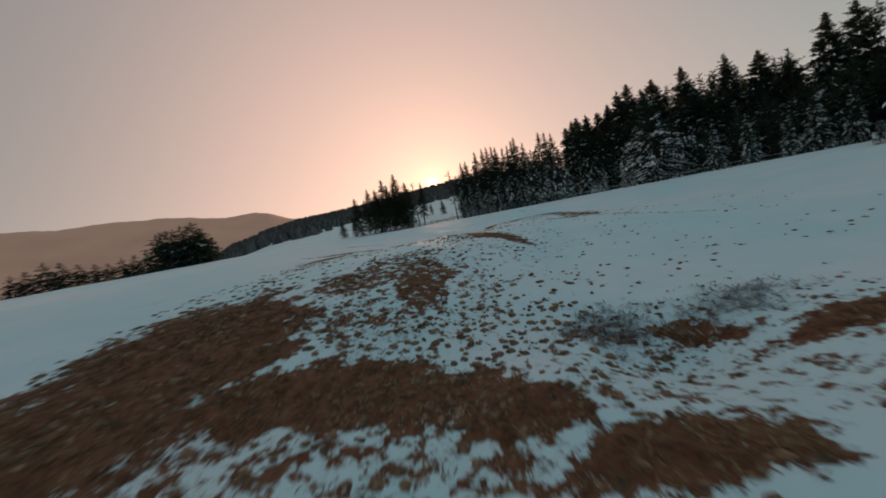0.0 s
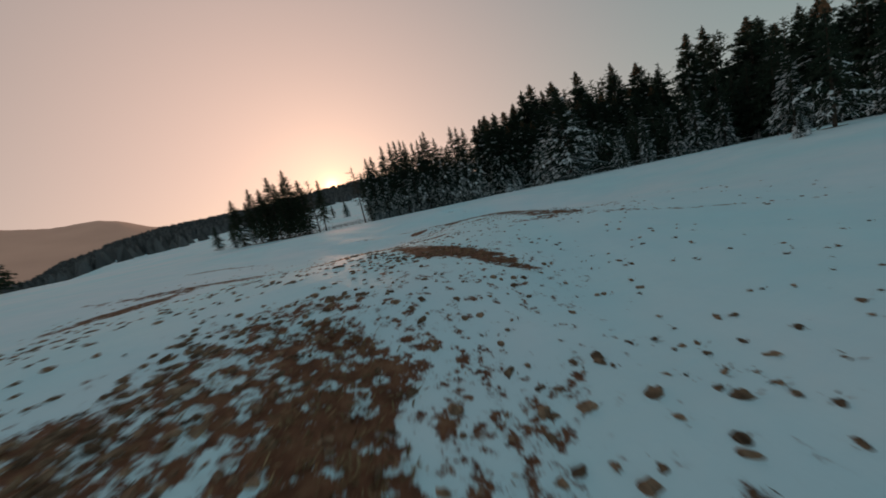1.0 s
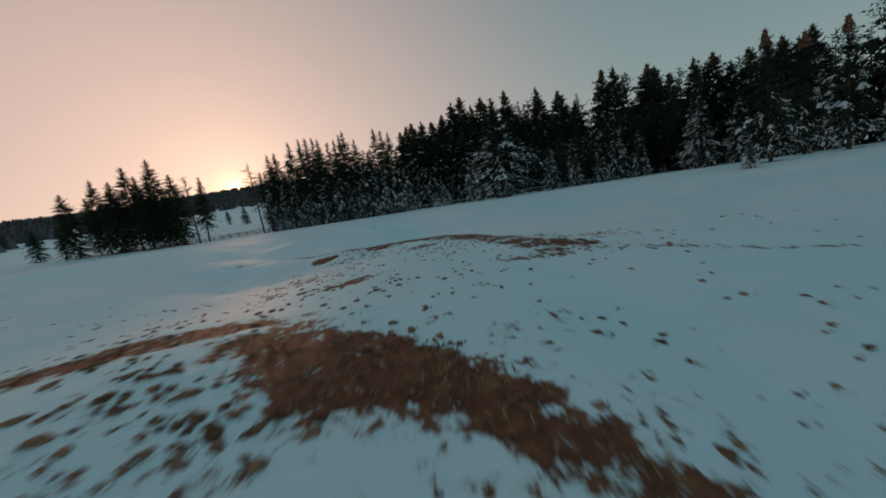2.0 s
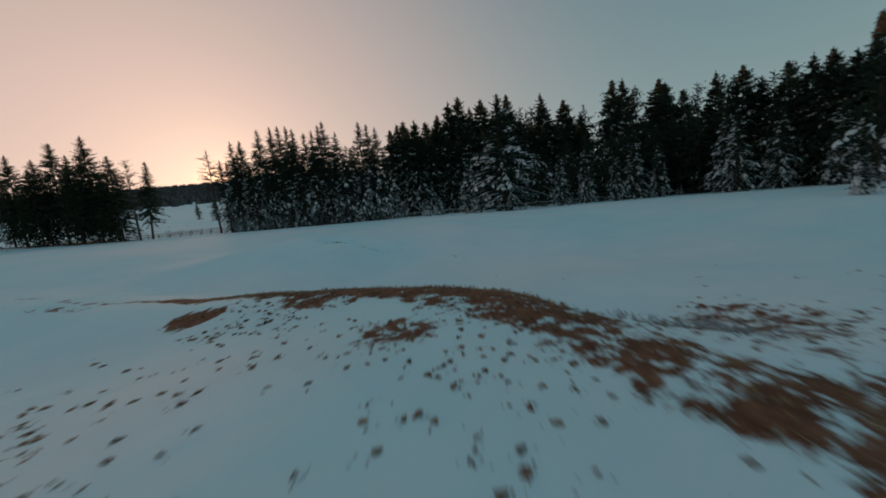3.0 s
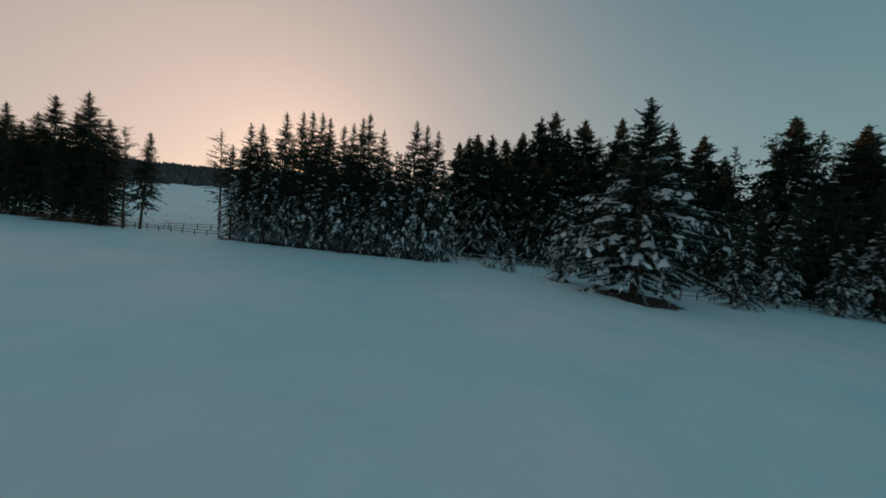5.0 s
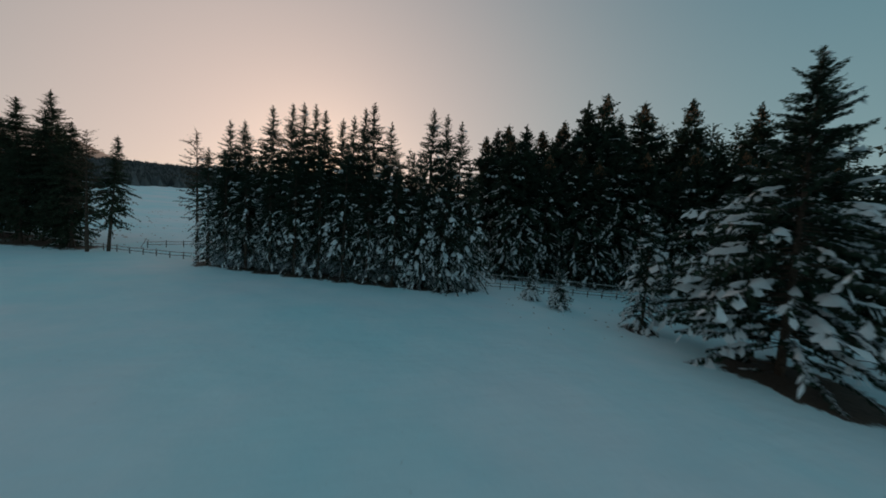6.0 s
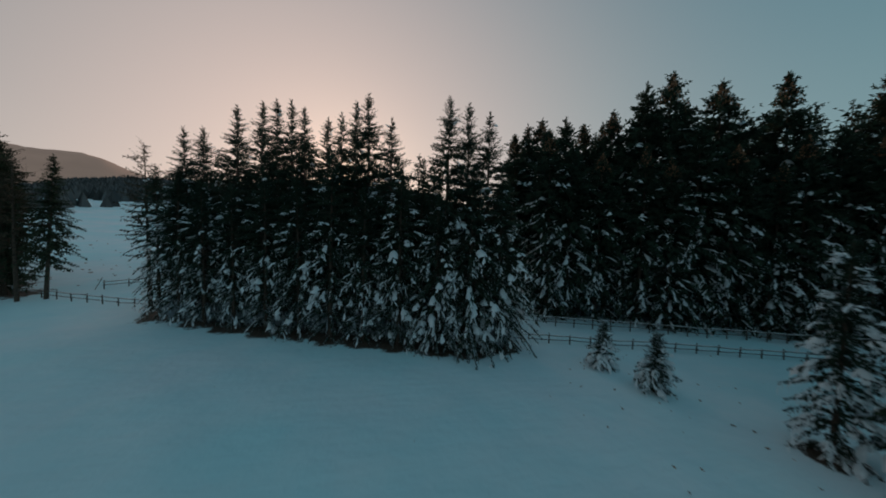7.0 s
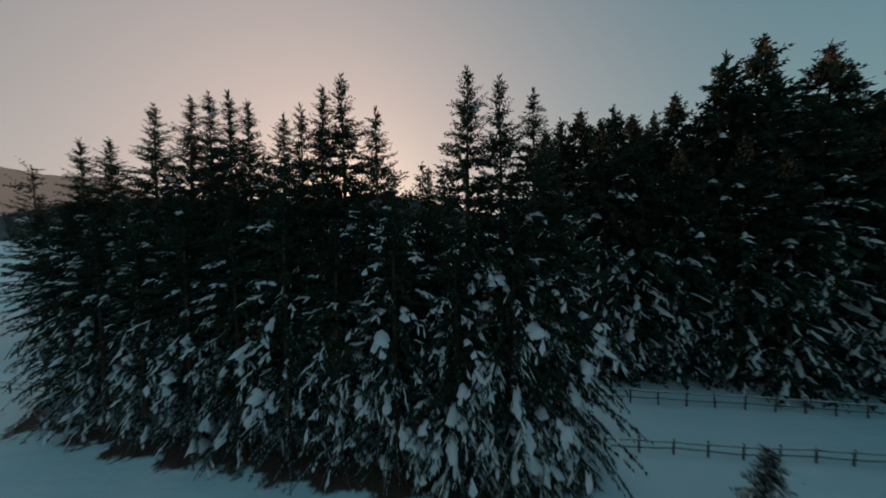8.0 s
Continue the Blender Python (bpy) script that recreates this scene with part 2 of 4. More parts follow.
# ---- the lie of the land ----
# swells and hollows of the near meadow, metres, every 8 m from (-16, -8)
SWELLS = np.array([
    [-0.2, -0.8, -1.2, -0.4, -0.8, -0.4, -0.1, -0.3, -0.2, 0.0],
    [-1.0, -0.8, -0.6, 0.0, 0.2, -0.5, -0.3, -0.3, -0.2, 0.1],
    [-2.1, -1.3, -1.4, -2.3, 0.5, -0.4, -0.8, -1.0, -0.4, 0.0],
    [-1.8, -1.3, -0.6, -1.1, -0.7, -0.2, -0.1, -0.7, 0.1, -0.7],
    [-1.3, -1.2, -1.0, -0.9, -0.8, 0.0, -0.2, -0.9, 0.5, -0.3],
    [-0.5, -0.9, -1.1, -0.9, -0.8, -0.5, -0.9, -1.1, -0.1, 0.0],
    [-0.2, -0.8, -1.0, -0.5, -0.4, -0.4, -0.6, -0.4, -0.1, 0.0],
    [0.0, -0.2, -0.3, -0.2, -0.1, -0.2, -0.2, -0.1, 0.0, 0.0],
])


# humps (+) and hollows (-): middle, height, radius
HUMPS = [(-3.0, 16.4, 0.50, 3.6), (0.2, 21.9, 0.35, 2.6), (6.2, 10.0, -0.95, 2.4), (3.8, 15.9, 0.40, 2.0), (2.0, 8.3, 0.40, 2.2), (7.6, 22.0, -0.35, 2.6),
         (14.4, 44.0, -0.80, 3.2), (16.2, 36.6, -1.00, 3.0), (6.7, 37.2, 0.30, 2.2), (-1.0, 30.9, 0.22, 2.4),
         (12.2, 57.8, 0.50, 3.0), (8.6, 58.2, 0.45, 2.8), (5.4, 56.4, 0.35, 2.8), (15.6, 51.4, -0.45, 3.2), (12.4, 48.2, -0.40, 3.4), (20.5, 47.0, -0.30, 4.5), (26.5, 50.0, 0.35, 5.0)]
# the bed of a rill, with a loop at its upper end
RILL = [(11.9, 56.4), (12.4, 56.6), (12.8, 56.45), (13.4, 56.35), (13.9, 56.05), (14.2, 55.7), (14.35, 55.3), (14.25, 54.8), (14.55, 54.5), (14.95, 54.05), (15.6, 53.65), (16.1, 53.3)]
LOOP = [(12.3, 56.1), (12.8, 56.0), (13.2, 55.87), (13.6, 55.9), (13.9, 56.05)]
# the crest of the bared ridge and how far it stands up
CREST = [(-3.3, 55.0, 0.1), (0.0, 51.2, 0.5), (3.0, 48.0, 0.7), (5.0, 46.2, 0.72), (7.0, 44.7, 0.72), (9.2, 42.5, 0.68), (11.0, 40.5, 0.60), (12.2, 38.3, 0.5),
         (11.4, 35.6, 0.3), (11.2, 33.4, 0.25), (11.1, 30.8, 0.1)]
# the bare strip along the back of the crest, with its half width and strength
STRIP = [(-3.0, 55.3, 0.04, 0.8), (0.3, 51.6, 0.06, 0.8), (3.6, 48.6, 0.20, 0.8), (5.6, 46.7, 0.70, 0.85), (7.8, 45.3, 1.35, 0.88), (9.9, 43.1, 1.95, 0.88), (11.4, 40.9, 2.0, 0.88), (12.3, 38.4, 1.65, 0.84),
         (11.6, 35.6, 1.1, 0.70), (11.3, 33.4, 1.1, 0.64), (11.1, 30.8, 0.8, 0.56)]


def line_at(line, x, y):
    """Distance from a line of points, with the values given after x, y in each point, taken at the nearest place of the line."""
    best = np.full(np.shape(x), 1e9)
    more = [np.zeros(np.shape(x)) for _ in line[0][2:]]
    for p, q in zip(line, line[1:]):
        k = np.clip(((x - p[0]) * (q[0] - p[0]) + (y - p[1]) * (q[1] - p[1])) / ((q[0] - p[0]) ** 2 + (q[1] - p[1]) ** 2), 0, 1)
        d = np.hypot(x - p[0] - k * (q[0] - p[0]), y - p[1] - k * (q[1] - p[1]))
        near = d < best
        best = np.where(near, d, best)
        more = [np.where(near, a + k * (b - a), old) for a, b, old in zip(p[2:], q[2:], more)]
    return (best, *more)


def smooth(x, a, b):
    t = np.clip((x - a) / (b - a), 0, 1)
    return t * t * (3 - 2 * t)


def land(x, y):
    """Height of the ground at x, y (numpy arrays or numbers)."""
    x, y = np.asarray(x, float), np.asarray(y, float)
    z = 4.205 - 0.0247 * np.clip(x, -400, 400) + 0.0071 * np.clip(y, -400, 400)
    for i in range(8):
        for j in range(10):
            z = z + SWELLS[i, j] * np.exp(-((x + 16 - 8 * i) ** 2 + (y + 8 - 8 * j) ** 2) / 84.5)
    for hx, hy, height, wide in HUMPS:
        z = z + height * np.exp(-((x - hx) ** 2 + (y - hy) ** 2) / wide ** 2)
    d, rise = line_at(CREST, x, y)
    z = z + rise * np.exp(-(d / 2.3) ** 2)
    for line in (RILL, LOOP):
        z = z - 0.32 * np.exp(-(line_at(line, x, y)[0] / 0.42) ** 2)
    # a slow rise to the wooded ridge all round
    dx, dy = x - 10, y - 40
    r = np.hypot(dx, dy)
    az = np.degrees(np.arctan2(dx, dy))
    q = np.clip(r - 85, 0, 865)
    turn = np.interp(az, (-180, -60, -40, -36, -26, -21, -16, -7, 1, 8, 30, 60, 180), (0.1, 0.1, 0.1, 0.42, 0.72, 0.77, 0.83, 0.97, 1.10, 1.1, 0.4, 0.1, 0.1))
    brow = np.interp(az, (-180, -100, -40, -32, 15, 50, 180), (20, 50, 60, 300, 300, 20, 20))
    rise = 0.034 * np.minimum(q, brow) - 0.02 * np.clip(q - brow, 0, 200) * (brow < 299) + 0.000125 * turn * q ** 2
    z = z + rise - np.clip(r - 950, 0, 4000) * 0.05
    # small drifts
    z = z + 0.018 * np.sin(x * 2.3 + 1.1 * np.sin(y * 0.8)) * np.sin(y * 1.9 + 1.4 * np.sin(x * 0.7)) * smooth(80 - r, 0, 40)
    z = z + 0.05 * np.sin(x * 0.9 + 1.3 * np.sin(y * 0.31)) * np.sin(y * 0.7 + np.sin(x * 0.4)) * smooth(200 - r, 0, 100)
    return z


# patches of dry grass that the wind has bared: middle, half sizes, turn, strength
# on the first ridge
NEAR_PATCHES = [
    (-10.6, 12.6, 4, 4.6, 0, 1), (-10.8, 7.6, 3.6, 2.6, 0, 0.95), (-4.2, 9.3, 4.6, 1.8, 2, 1), (0.4, 8.0, 1.9, 1.3, -30, 1), (3.4, 6.1, 2.6, 0.9, 0, 1), (-3.6, 19.3, 3.4, 2.4, -10, 0.54),
    (-2.2, 19.6, 1.5, 2.9, 12, 0.68), (-6.2, 17.6, 2.8, 1.6, 20, 0.58), (-6.4, 18.6, 2.4, 1.1, -20, 0.6), (-2.4, 17.2, 1.6, 2.6, 0, 0.74),
    (4.6, 12.1, 1.6, 0.4, -10, 0.7), (7.3, 11.2, 1.7, 0.5, -40, 0.85), (10.4, 9.2, 2.0, 0.55, 8, 0.95),
]
# on the knolls beyond
KNOLL_PATCHES = [
    (2.9, 27.4, 1.25, 3.2, 40, 0.86), (4.7, 24.3, 0.7, 1.8, 35, 0.64), (-0.8, 31.0, 2.9, 0.9, -10, 0.74), (16, 27.6, 7.4, 0.35, -38, 0.45), (-3, 22.4, 2.6, 1.4, -8, 0.48),
    (4.4, 34, 1.2, 0.6, -20, 0.7), (9.9, 30.5, 1.2, 0.5, -20, 0.55), (12.6, 31.6, 1.5, 1.1, -30, 0.66), (16.6, 34.4, 2.2, 1.6, 20, 0.52), (-13.3, 33.2, 3.6, 0.8, 59, 0.74),
]
# along the crest and past it
CREST_PATCHES = [
    (5.2, 44.5, 1.0, 0.5, -30, 0.9), (0.3, 50.5, 1.4, 0.3, -40, 0.5), (9.2, 37.6, 0.6, 1.3, 20, 0.6), (-12, 37.4, 4.6, 0.9, 8, 0.62), (-14, 47.6, 4, 0.6, -10, 0.58),
]
# thin snow, grass showing through
THIN_PATCHES = [
    (-2, 17.5, 5.5, 5.5, 0, 0.4), (-3.9, 13.7, 2.6, 2.8, 0, 0.46), (2.5, 25, 5, 6, 20, 0.3), (15, 33, 3.5, 4.5, 0, 0.28), (7.5, 9, 7, 4, 0, 0.36), (-4, 6, 7, 3, 0, 0.44),
]
PATCHES = NEAR_PATCHES + KNOLL_PATCHES + CREST_PATCHES + THIN_PATCHES


def patch_cover(x, y):
    """How far the ground at x, y is bared, 0 to 1, with uneven edges."""
    best = np.zeros_like(np.asarray(x, float))
    edge = 1 + 0.20 * np.sin(1.3 * x + 1.7 * np.sin(0.9 * y)) * np.sin(1.1 * y + 1.3 * np.sin(1.2 * x + 0.6)) + 0.14 * np.sin(3.1 * x + 1.5 * np.sin(2.3 * y)) * np.sin(2.7 * y + 1.2 * np.sin(2.9 * x))
    for cx, cy, rx, ry, turn, strength in PATCHES:
        a = radians(turn)
        u = ((x - cx) * math.cos(a) + (y - cy) * math.sin(a)) / rx
        v = (-(x - cx) * math.sin(a) + (y - cy) * math.cos(a)) / ry
        best = np.maximum(best, strength * (1 - smooth(np.hypot(u, v) * edge, 0.55, 1.45)))
    d, wide, strength = line_at(STRIP, x, y)
    best = np.maximum(best, strength * (1 - smooth(d / wide * edge, 0.40, 1.6)))
    return best


LITTER = []          # x, y, radius of the bare ground under trees


def lines(start, end, middle, step, grow):
    """Grid lines: fine from start to end, 0.65 m on to middle, then wider and wider both ways to the horizon."""
    inner = list(np.arange(start, end + 1e-6, step)) + list(np.arange(end + 0.65, middle, 0.65))
    lo, hi = [start - step], [inner[-1] + 0.65]
    s = step
    while lo[-1] > -4300:
        s *= grow
        lo.append(lo[-1] - s)
    s = 0.65
    while hi[-1] < 4300:
        s *= grow
        hi.append(hi[-1] + s)
    return np.array(lo[::-1] + inner + hi)


def build_ground():
    gx, gy = lines(-17.0, 26.0, 60.0, 0.27, 1.13), lines(3.0, 60.0, 100.0, 0.27, 1.13)
    xx, yy = np.meshgrid(gx, gy)
    zz = land(xx, yy)
    cov = patch_cover(xx, yy)
    zz = zz - 0.05 * cov
    lit = np.zeros_like(cov)
    for x, y, r in LITTER:
        lit = np.maximum(lit, 0.95 * (1 - smooth(np.hypot(xx - x, yy - y) / r, 0.6, 1.25)))
    rr = np.hypot(xx - 10, yy - 40)
    cov = np.maximum(cov, smooth(rr, 560, 680) * 0.9)
    ny, nx = xx.shape
    me = bpy.data.meshes.new("ground")
    idx = np.arange(nx * ny).reshape(ny, nx)
    quads = np.stack([idx[:-1, :-1], idx[:-1, 1:], idx[1:, 1:], idx[1:, :-1]], -1).reshape(-1, 4)
    me.vertices.add(nx * ny)
    me.vertices.foreach_set("co", np.stack([xx, yy, zz], -1).ravel())
    me.loops.add(quads.size)
    me.loops.foreach_set("vertex_index", quads.ravel())
    me.polygons.add(len(quads))
    me.polygons.foreach_set("loop_start", np.arange(0, quads.size, 4))
    me.polygons.foreach_set("use_smooth", np.ones(len(quads), bool))
    me.update(calc_edges=True)
    at = me.attributes.new("cover", "FLOAT", "POINT")
    at.data.foreach_set("value", cov.ravel())
    at = me.attributes.new("litter", "FLOAT", "POINT")
    at.data.foreach_set("value", lit.ravel())
    me.materials.append(meadow)
    return tagged(new("ground", me), "snow-covered mountain meadow with bared patches of brown grass", "ground", kind="structure")


# ---- trees ----
def conifer(name, rng, h, r, slope, base=0.04, whorls=30, per=6, step=0.22, snowy=0.5, frosty=0.3, droop=0.5, fol=1.0, mat=None, lean=0.0, snow_top=0.75, snow_size=1.0, leaf=1.0, fine=False, flare=0.0, cones=0, rime_size=1.0, low_snow=1.0, curtain=1.0, run=1.0):
    """A conifer of height h at the origin, its crown widening by slope to the radius r: an Empty with trunk, crown, rime and snow.
    curtain: how far the twigs of the lower boughs hang straight down; run: length of the snow pillows."""
    root = new(name)
    wood, limbs, green, white, rime = Pile(), Pile(), Pile(), Pile(), Pile()
    bend = rng.normal(0, 0.010 * h, 2)
    lift = np.array([0, 0, 1.0])

    def axis(z):
        u = z / h
        return np.array([bend[0] * u * u + lean * h * u, bend[1] * u * u, z])

    def blob(c, side, wd):
        """Snow lying along the points c, rounded above and lumpy, wd its half width at each."""
        rows = [c + side * (wd * a)[:, None] + lift * (wd * b)[:, None] for a, b in ((-1.0, -0.45), (-0.62, 0.28), (0.05, 0.62), (0.66, 0.22), (1.0, -0.5))]
        v = np.stack(rows, 1).reshape(-1, 3)
        white.add([tuple(q) for q in v], [(i * 5 + j, i * 5 + j + 1, i * 5 + j + 6, i * 5 + j + 5) for i in range(len(c) - 1) for j in range(4)])

    us = np.linspace(0, 1, 11)
    wood.tube([axis(u * h) - np.array([0, 0, 0.4 * (u == 0)]) for u in us], [0.013 * h * (1 - u) ** 0.9 + 0.012 for u in us], 8)
    for w in range(whorls):
        u = base + (0.985 - base) * min(max((w + rng.uniform(-0.35, 0.35)) / whorls, 0.0), 1.0) ** 0.76
        z = u * h
        reach = min(slope * (h - z) + 0.12 + flare * min(max(0.62 - u, 0.0), 0.14), r)
        if u < base + 0.10:
            reach *= 0.80 + 2.0 * (u - base)
        reach *= 1 + 0.10 * math.sin(w * 1.7 + bend[0] * 40)
        a0 = rng.uniform(0, 6.28)
        many = per + int(round(2.4 * float(smooth(u, 0.55, 0.72)) * (step < 0.5)))
        for b in range(many):
            if rng.random() < 0.12:
                continue
            a = a0 + b * 6.283 / many + rng.normal(0, 0.18)
            L = max(reach * rng.uniform(0.60 + 0.10 * (u > 0.6), 1.18 - 0.16 * (u > 0.6)), 0.14)
            zb = min(z + rng.normal(0, 0.7 + 0.7 * float(smooth(u, 0.5, 0.8)) * float(smooth(1 - u, 0.02, 0.14))) * h / whorls, 0.985 * h)
            out = np.array([math.cos(a), math.sin(a), 0.0])
            side = np.array([-math.sin(a), math.cos(a), 0.0])
            high = float(smooth(u, 0.42, 0.75)) * (step < 0.5)
            thin = high * (step < 0.3) * (flare == 0)
            hangs = curtain * (1 - float(smooth(u, 0.40, 0.72)))
            n = max(int(L / (step * (1 - 0.48 * high - 0.10 * thin))), 6 if fine or high > 0.5 else 3)
            s = np.linspace(0.05 if L < 1.6 else 0.24, 1.0, n)
            up0 = 0.15 * u - 0.08 + 1.1 * max(u - 0.55, 0.0) + rng.normal(0, 0.09 + 0.05 * high)
            dz = L * (up0 * s - droop * (1.15 - u) * rng.uniform(0.6, 1.5) * s ** 1.7 + 0.16 * np.maximum(s - 0.7, 0) - 0.45 * hangs * np.maximum(s - 0.45, 0) ** 2)
            swing = side * rng.normal(0, 0.12)
            pts = axis(zb) + out * (L * s)[:, None] + swing * (L * s ** 2)[:, None] + lift * dz[:, None]
            tan = np.gradient(pts, axis=0)
            tan /= np.linalg.norm(tan, axis=1)[:, None]
            if L > 1.7 and step < 0.4:
                limbs.tube([axis(zb), pts[(2 * n) // 3], pts[-1]], [0.008 * L + 0.006, 0.012, 0.005], 3)
            full = fol * rng.uniform(0.6 + 0.3 * high, 1.0)
            # sprays to both sides, along the bough, and hanging under it
            for sgn, hang in ((1, 0.3), (-1, 0.3), (0.3, 0.95), (-0.3, 0.1 + 0.8 * hangs)):
                keep = rng.random(n) < full
                p, t, sk = pts[keep], tan[keep], s[keep]
                m = len(p)
                if not m:
                    continue
                down = hang * rng.uniform(0.3, 1.5, m) + hangs * rng.uniform(0.1, 0.8, m) * (1 + 2.4 * (hang > 0.6))
                d = t * (rng.uniform(0.45, 1.0, m) * (1 - 0.62 * min(hangs, 1.0)))[:, None] + side * (sgn * rng.uniform(0.4, 1.0, m))[:, None] + lift * ((0.30 * high + 0.15) * rng.normal(0, 1.0, m) + 0.20 * high - down)[:, None] + rng.normal(0, 0.28 * hangs + 0.15 * high, (m, 3))
                d /= np.linalg.norm(d, axis=1)[:, None]
                ln = np.minimum(leaf * (0.34 + 0.11 * L) * (1 - 0.26 * hangs), 0.16 + 0.42 * L) * (1.15 - 0.55 * sk) * rng.uniform(0.5, 1.35, m) * (1 - 0.10 * high - 0.28 * thin)
                sd = np.cross(d, rng.normal(0, 1.0, (m, 3)))
                sd /= np.linalg.norm(sd, axis=1)[:, None] + 1e-6
                wid = ln * rng.uniform(0.24, 0.46, m) * (1 + 0.15 * high - 0.35 * thin) * (1 + 0.35 * hangs)
                (green.kites if fine else green.spikes)(p, d, sd, ln, wid)
                fr = rng.random(m) < frosty * (0.36 + 0.94 * (u < 0.27)) * (1 - 0.85 * smooth(u, snow_top - (0.15 if fine else 0.45), snow_top + (0.10 if fine else -0.15))) * (0.10 + 0.90 * sk) * (1.0 if hang < 0.6 else 0.5)
                if fr.any():
                    rime.spikes(p[fr] + out * 0.06 + lift * 0.06, d[fr], sd[fr], ln[fr] * rime_size * rng.uniform(0.5, 1.05, fr.sum()), ln[fr] * rime_size * rng.uniform(0.12, 0.30, fr.sum()))
            # snow on the boughs: lumps along the outer bough and tongues down its twigs
            chance = 1.15 * snowy * (low_snow + (1 - low_snow) * float(smooth(u, 0.12, 0.38))) * (1 - 0.62 * smooth(u, 0.15, snow_top - 0.2)) * (1 - 0.92 * smooth(u, snow_top - 0.25, snow_top + 0.1)) * (0.15 + 1.6 * (0.5 + 0.5 * math.sin(a * 2.0 + zb * 0.8) * math.sin(zb * 1.3 - a)))
            if flare:
                chance *= 0.30 + 1.5 * float(smooth(math.sin(zb * 2.4 + 1.1 * math.sin(2 * a)), -0.1, 0.5))
            if L > 0.5 and rng.random() < chance:
                wide = min(snow_size * (0.050 + 0.018 * L) * math.exp(rng.normal(0.0, 0.55)), 0.32 + 0.08 * run)
                s0 = rng.uniform(0.35, 0.75) / (0.6 + 0.4 * run)
                k = 6
                ss = np.linspace(s0, min(s0 + min(rng.uniform(0.2, 0.5) * (0.6 + 0.4 * run), run * rng.uniform(0.5, 1.4) / L), 1.04), k)
                c = np.stack([np.interp(ss, s, pts[:, i]) for i in range(3)], 1) + lift * 0.05 + rng.normal(0, 0.03, (k, 3))
                blob(c, side, wide * np.array([0.25, 0.9, 0.65, 1.1, 0.85, 0.2]) * rng.uniform(0.65, 1.35, k))
                for _ in range(rng.integers(4, 9) if fine else rng.integers(2, 5)):
                    s1, way = rng.uniform(0.5, 1.0), rng.choice((-1, 1))
                    c = np.array([np.interp(s1, s, pts[:, i]) for i in range(3)]) + lift * 0.04
                    d = tan[min(int(s1 * n), n - 1)] * (rng.uniform(0.4, 1.0) * (1 - 0.6 * min(hangs, 1.0))) + side * (way * rng.uniform(0.2, 0.9)) - lift * rng.uniform(0.5 * hangs, 0.5 + 1.0 * hangs)
                    d /= np.linalg.norm(d)
                    ln1, w1 = (0.20 + 0.08 * L) * rng.uniform(0.6, 1.6) * snow_size * (0.75 if flare else 1.0), wide * rng.uniform(0.35, 1.0)
                    sd1 = np.cross(d, lift)
                    sd1 /= np.linalg.norm(sd1) + 1e-6
                    m1, tip1 = c + d * ln1 * rng.uniform(0.5, 0.75), c + d * ln1 - lift * 0.05
                    white.add([tuple(c), tuple(m1 - sd1 * w1 - lift * w1 * 0.4), tuple(m1 + lift * w1 * 0.8), tuple(m1 + sd1 * w1 - lift * w1 * 0.4), tuple(tip1)], [(0, 2, 1), (0, 3, 2), (1, 2, 4), (2, 3, 4)])
    # leader
    tip = axis(h)
    m = 24
    p = tip - lift * (rng.uniform(0, 0.06 * h, m))[:, None]
    ang = rng.uniform(0, 6.28, m)
    d = np.stack([np.cos(ang), np.sin(ang), rng.uniform(1.0, 3.2, m)], 1)
    d /= np.linalg.norm(d, axis=1)[:, None]
    sd = np.cross(d, rng.normal(0, 1, (m, 3)))
    sd /= np.linalg.norm(sd, axis=1)[:, None]
    green.kites(p, d, sd, rng.uniform(0.2, 0.5, m) * h / 22, rng.uniform(0.05, 0.14, m) * h / 22)
    trunk = part("trunk", mesh_of("trunk", wood.v, wood.f, bark), root)
    if limbs.f:
        tagged(part("limb_wood", mesh_of("limb_wood", limbs.v, limbs.f, bark), trunk, "thin dark limbs inside the crown"), kind="stuff")
    crown = part("crown", mesh_of("crown", green.v, green.f, mat or needles), root)
    # cones added in the top; their warm brown stands in for low sun there
    if cones:
        m = cones
        z = h * (1 - 0.12 * rng.random(m) ** 0.8)
        ang = rng.uniform(0, 6.28, m)
        rad = (slope * (h - z) + 0.1) * rng.uniform(0.45, 1.0, m)
        p = np.stack([bend[0] * (z / h) ** 2 + lean * z + rad * np.cos(ang), bend[1] * (z / h) ** 2 + rad * np.sin(ang), z + 0.2 * rad], 1)
        fruit = Pile()
        for q, a1 in zip(p, ang):
            w1, l1 = rng.uniform(0.05, 0.10), rng.uniform(0.20, 0.42)
            e1, e2 = w1 * math.cos(a1), w1 * math.sin(a1)
            fruit.add([tuple(q), (q[0] + e1, q[1] + e2, q[2] - 0.5 * l1), (q[0] - e2, q[1] + e1, q[2] - 0.5 * l1), (q[0] - e1, q[1] - e2, q[2] - 0.5 * l1), (q[0] + e2, q[1] - e1, q[2] - 0.5 * l1), (q[0], q[1], q[2] - l1)],
                      [(0, 1, 2), (0, 2, 3), (0, 3, 4), (0, 4, 1), (5, 2, 1), (5, 3, 2), (5, 4, 3), (5, 1, 4)])
        tagged(part("cone_crop", mesh_of("cone_crop", fruit.v, fruit.f, cone_brown), crown, "brown cones added in the tree's top for a sunlit tone"), kind="stuff")
    if white.f:
        tagged(part("snow_cover", mesh_of("snow_cover", white.v, white.f, tree_snow, True), crown, "pillows of snow lying on the boughs"), kind="stuff")
    if rime.f:
        tagged(part("rime", mesh_of("rime", rime.v, rime.f, frost), crown, "grey rime on the twigs"), kind="stuff")
    root["height"] = h
    return root


USED = set()


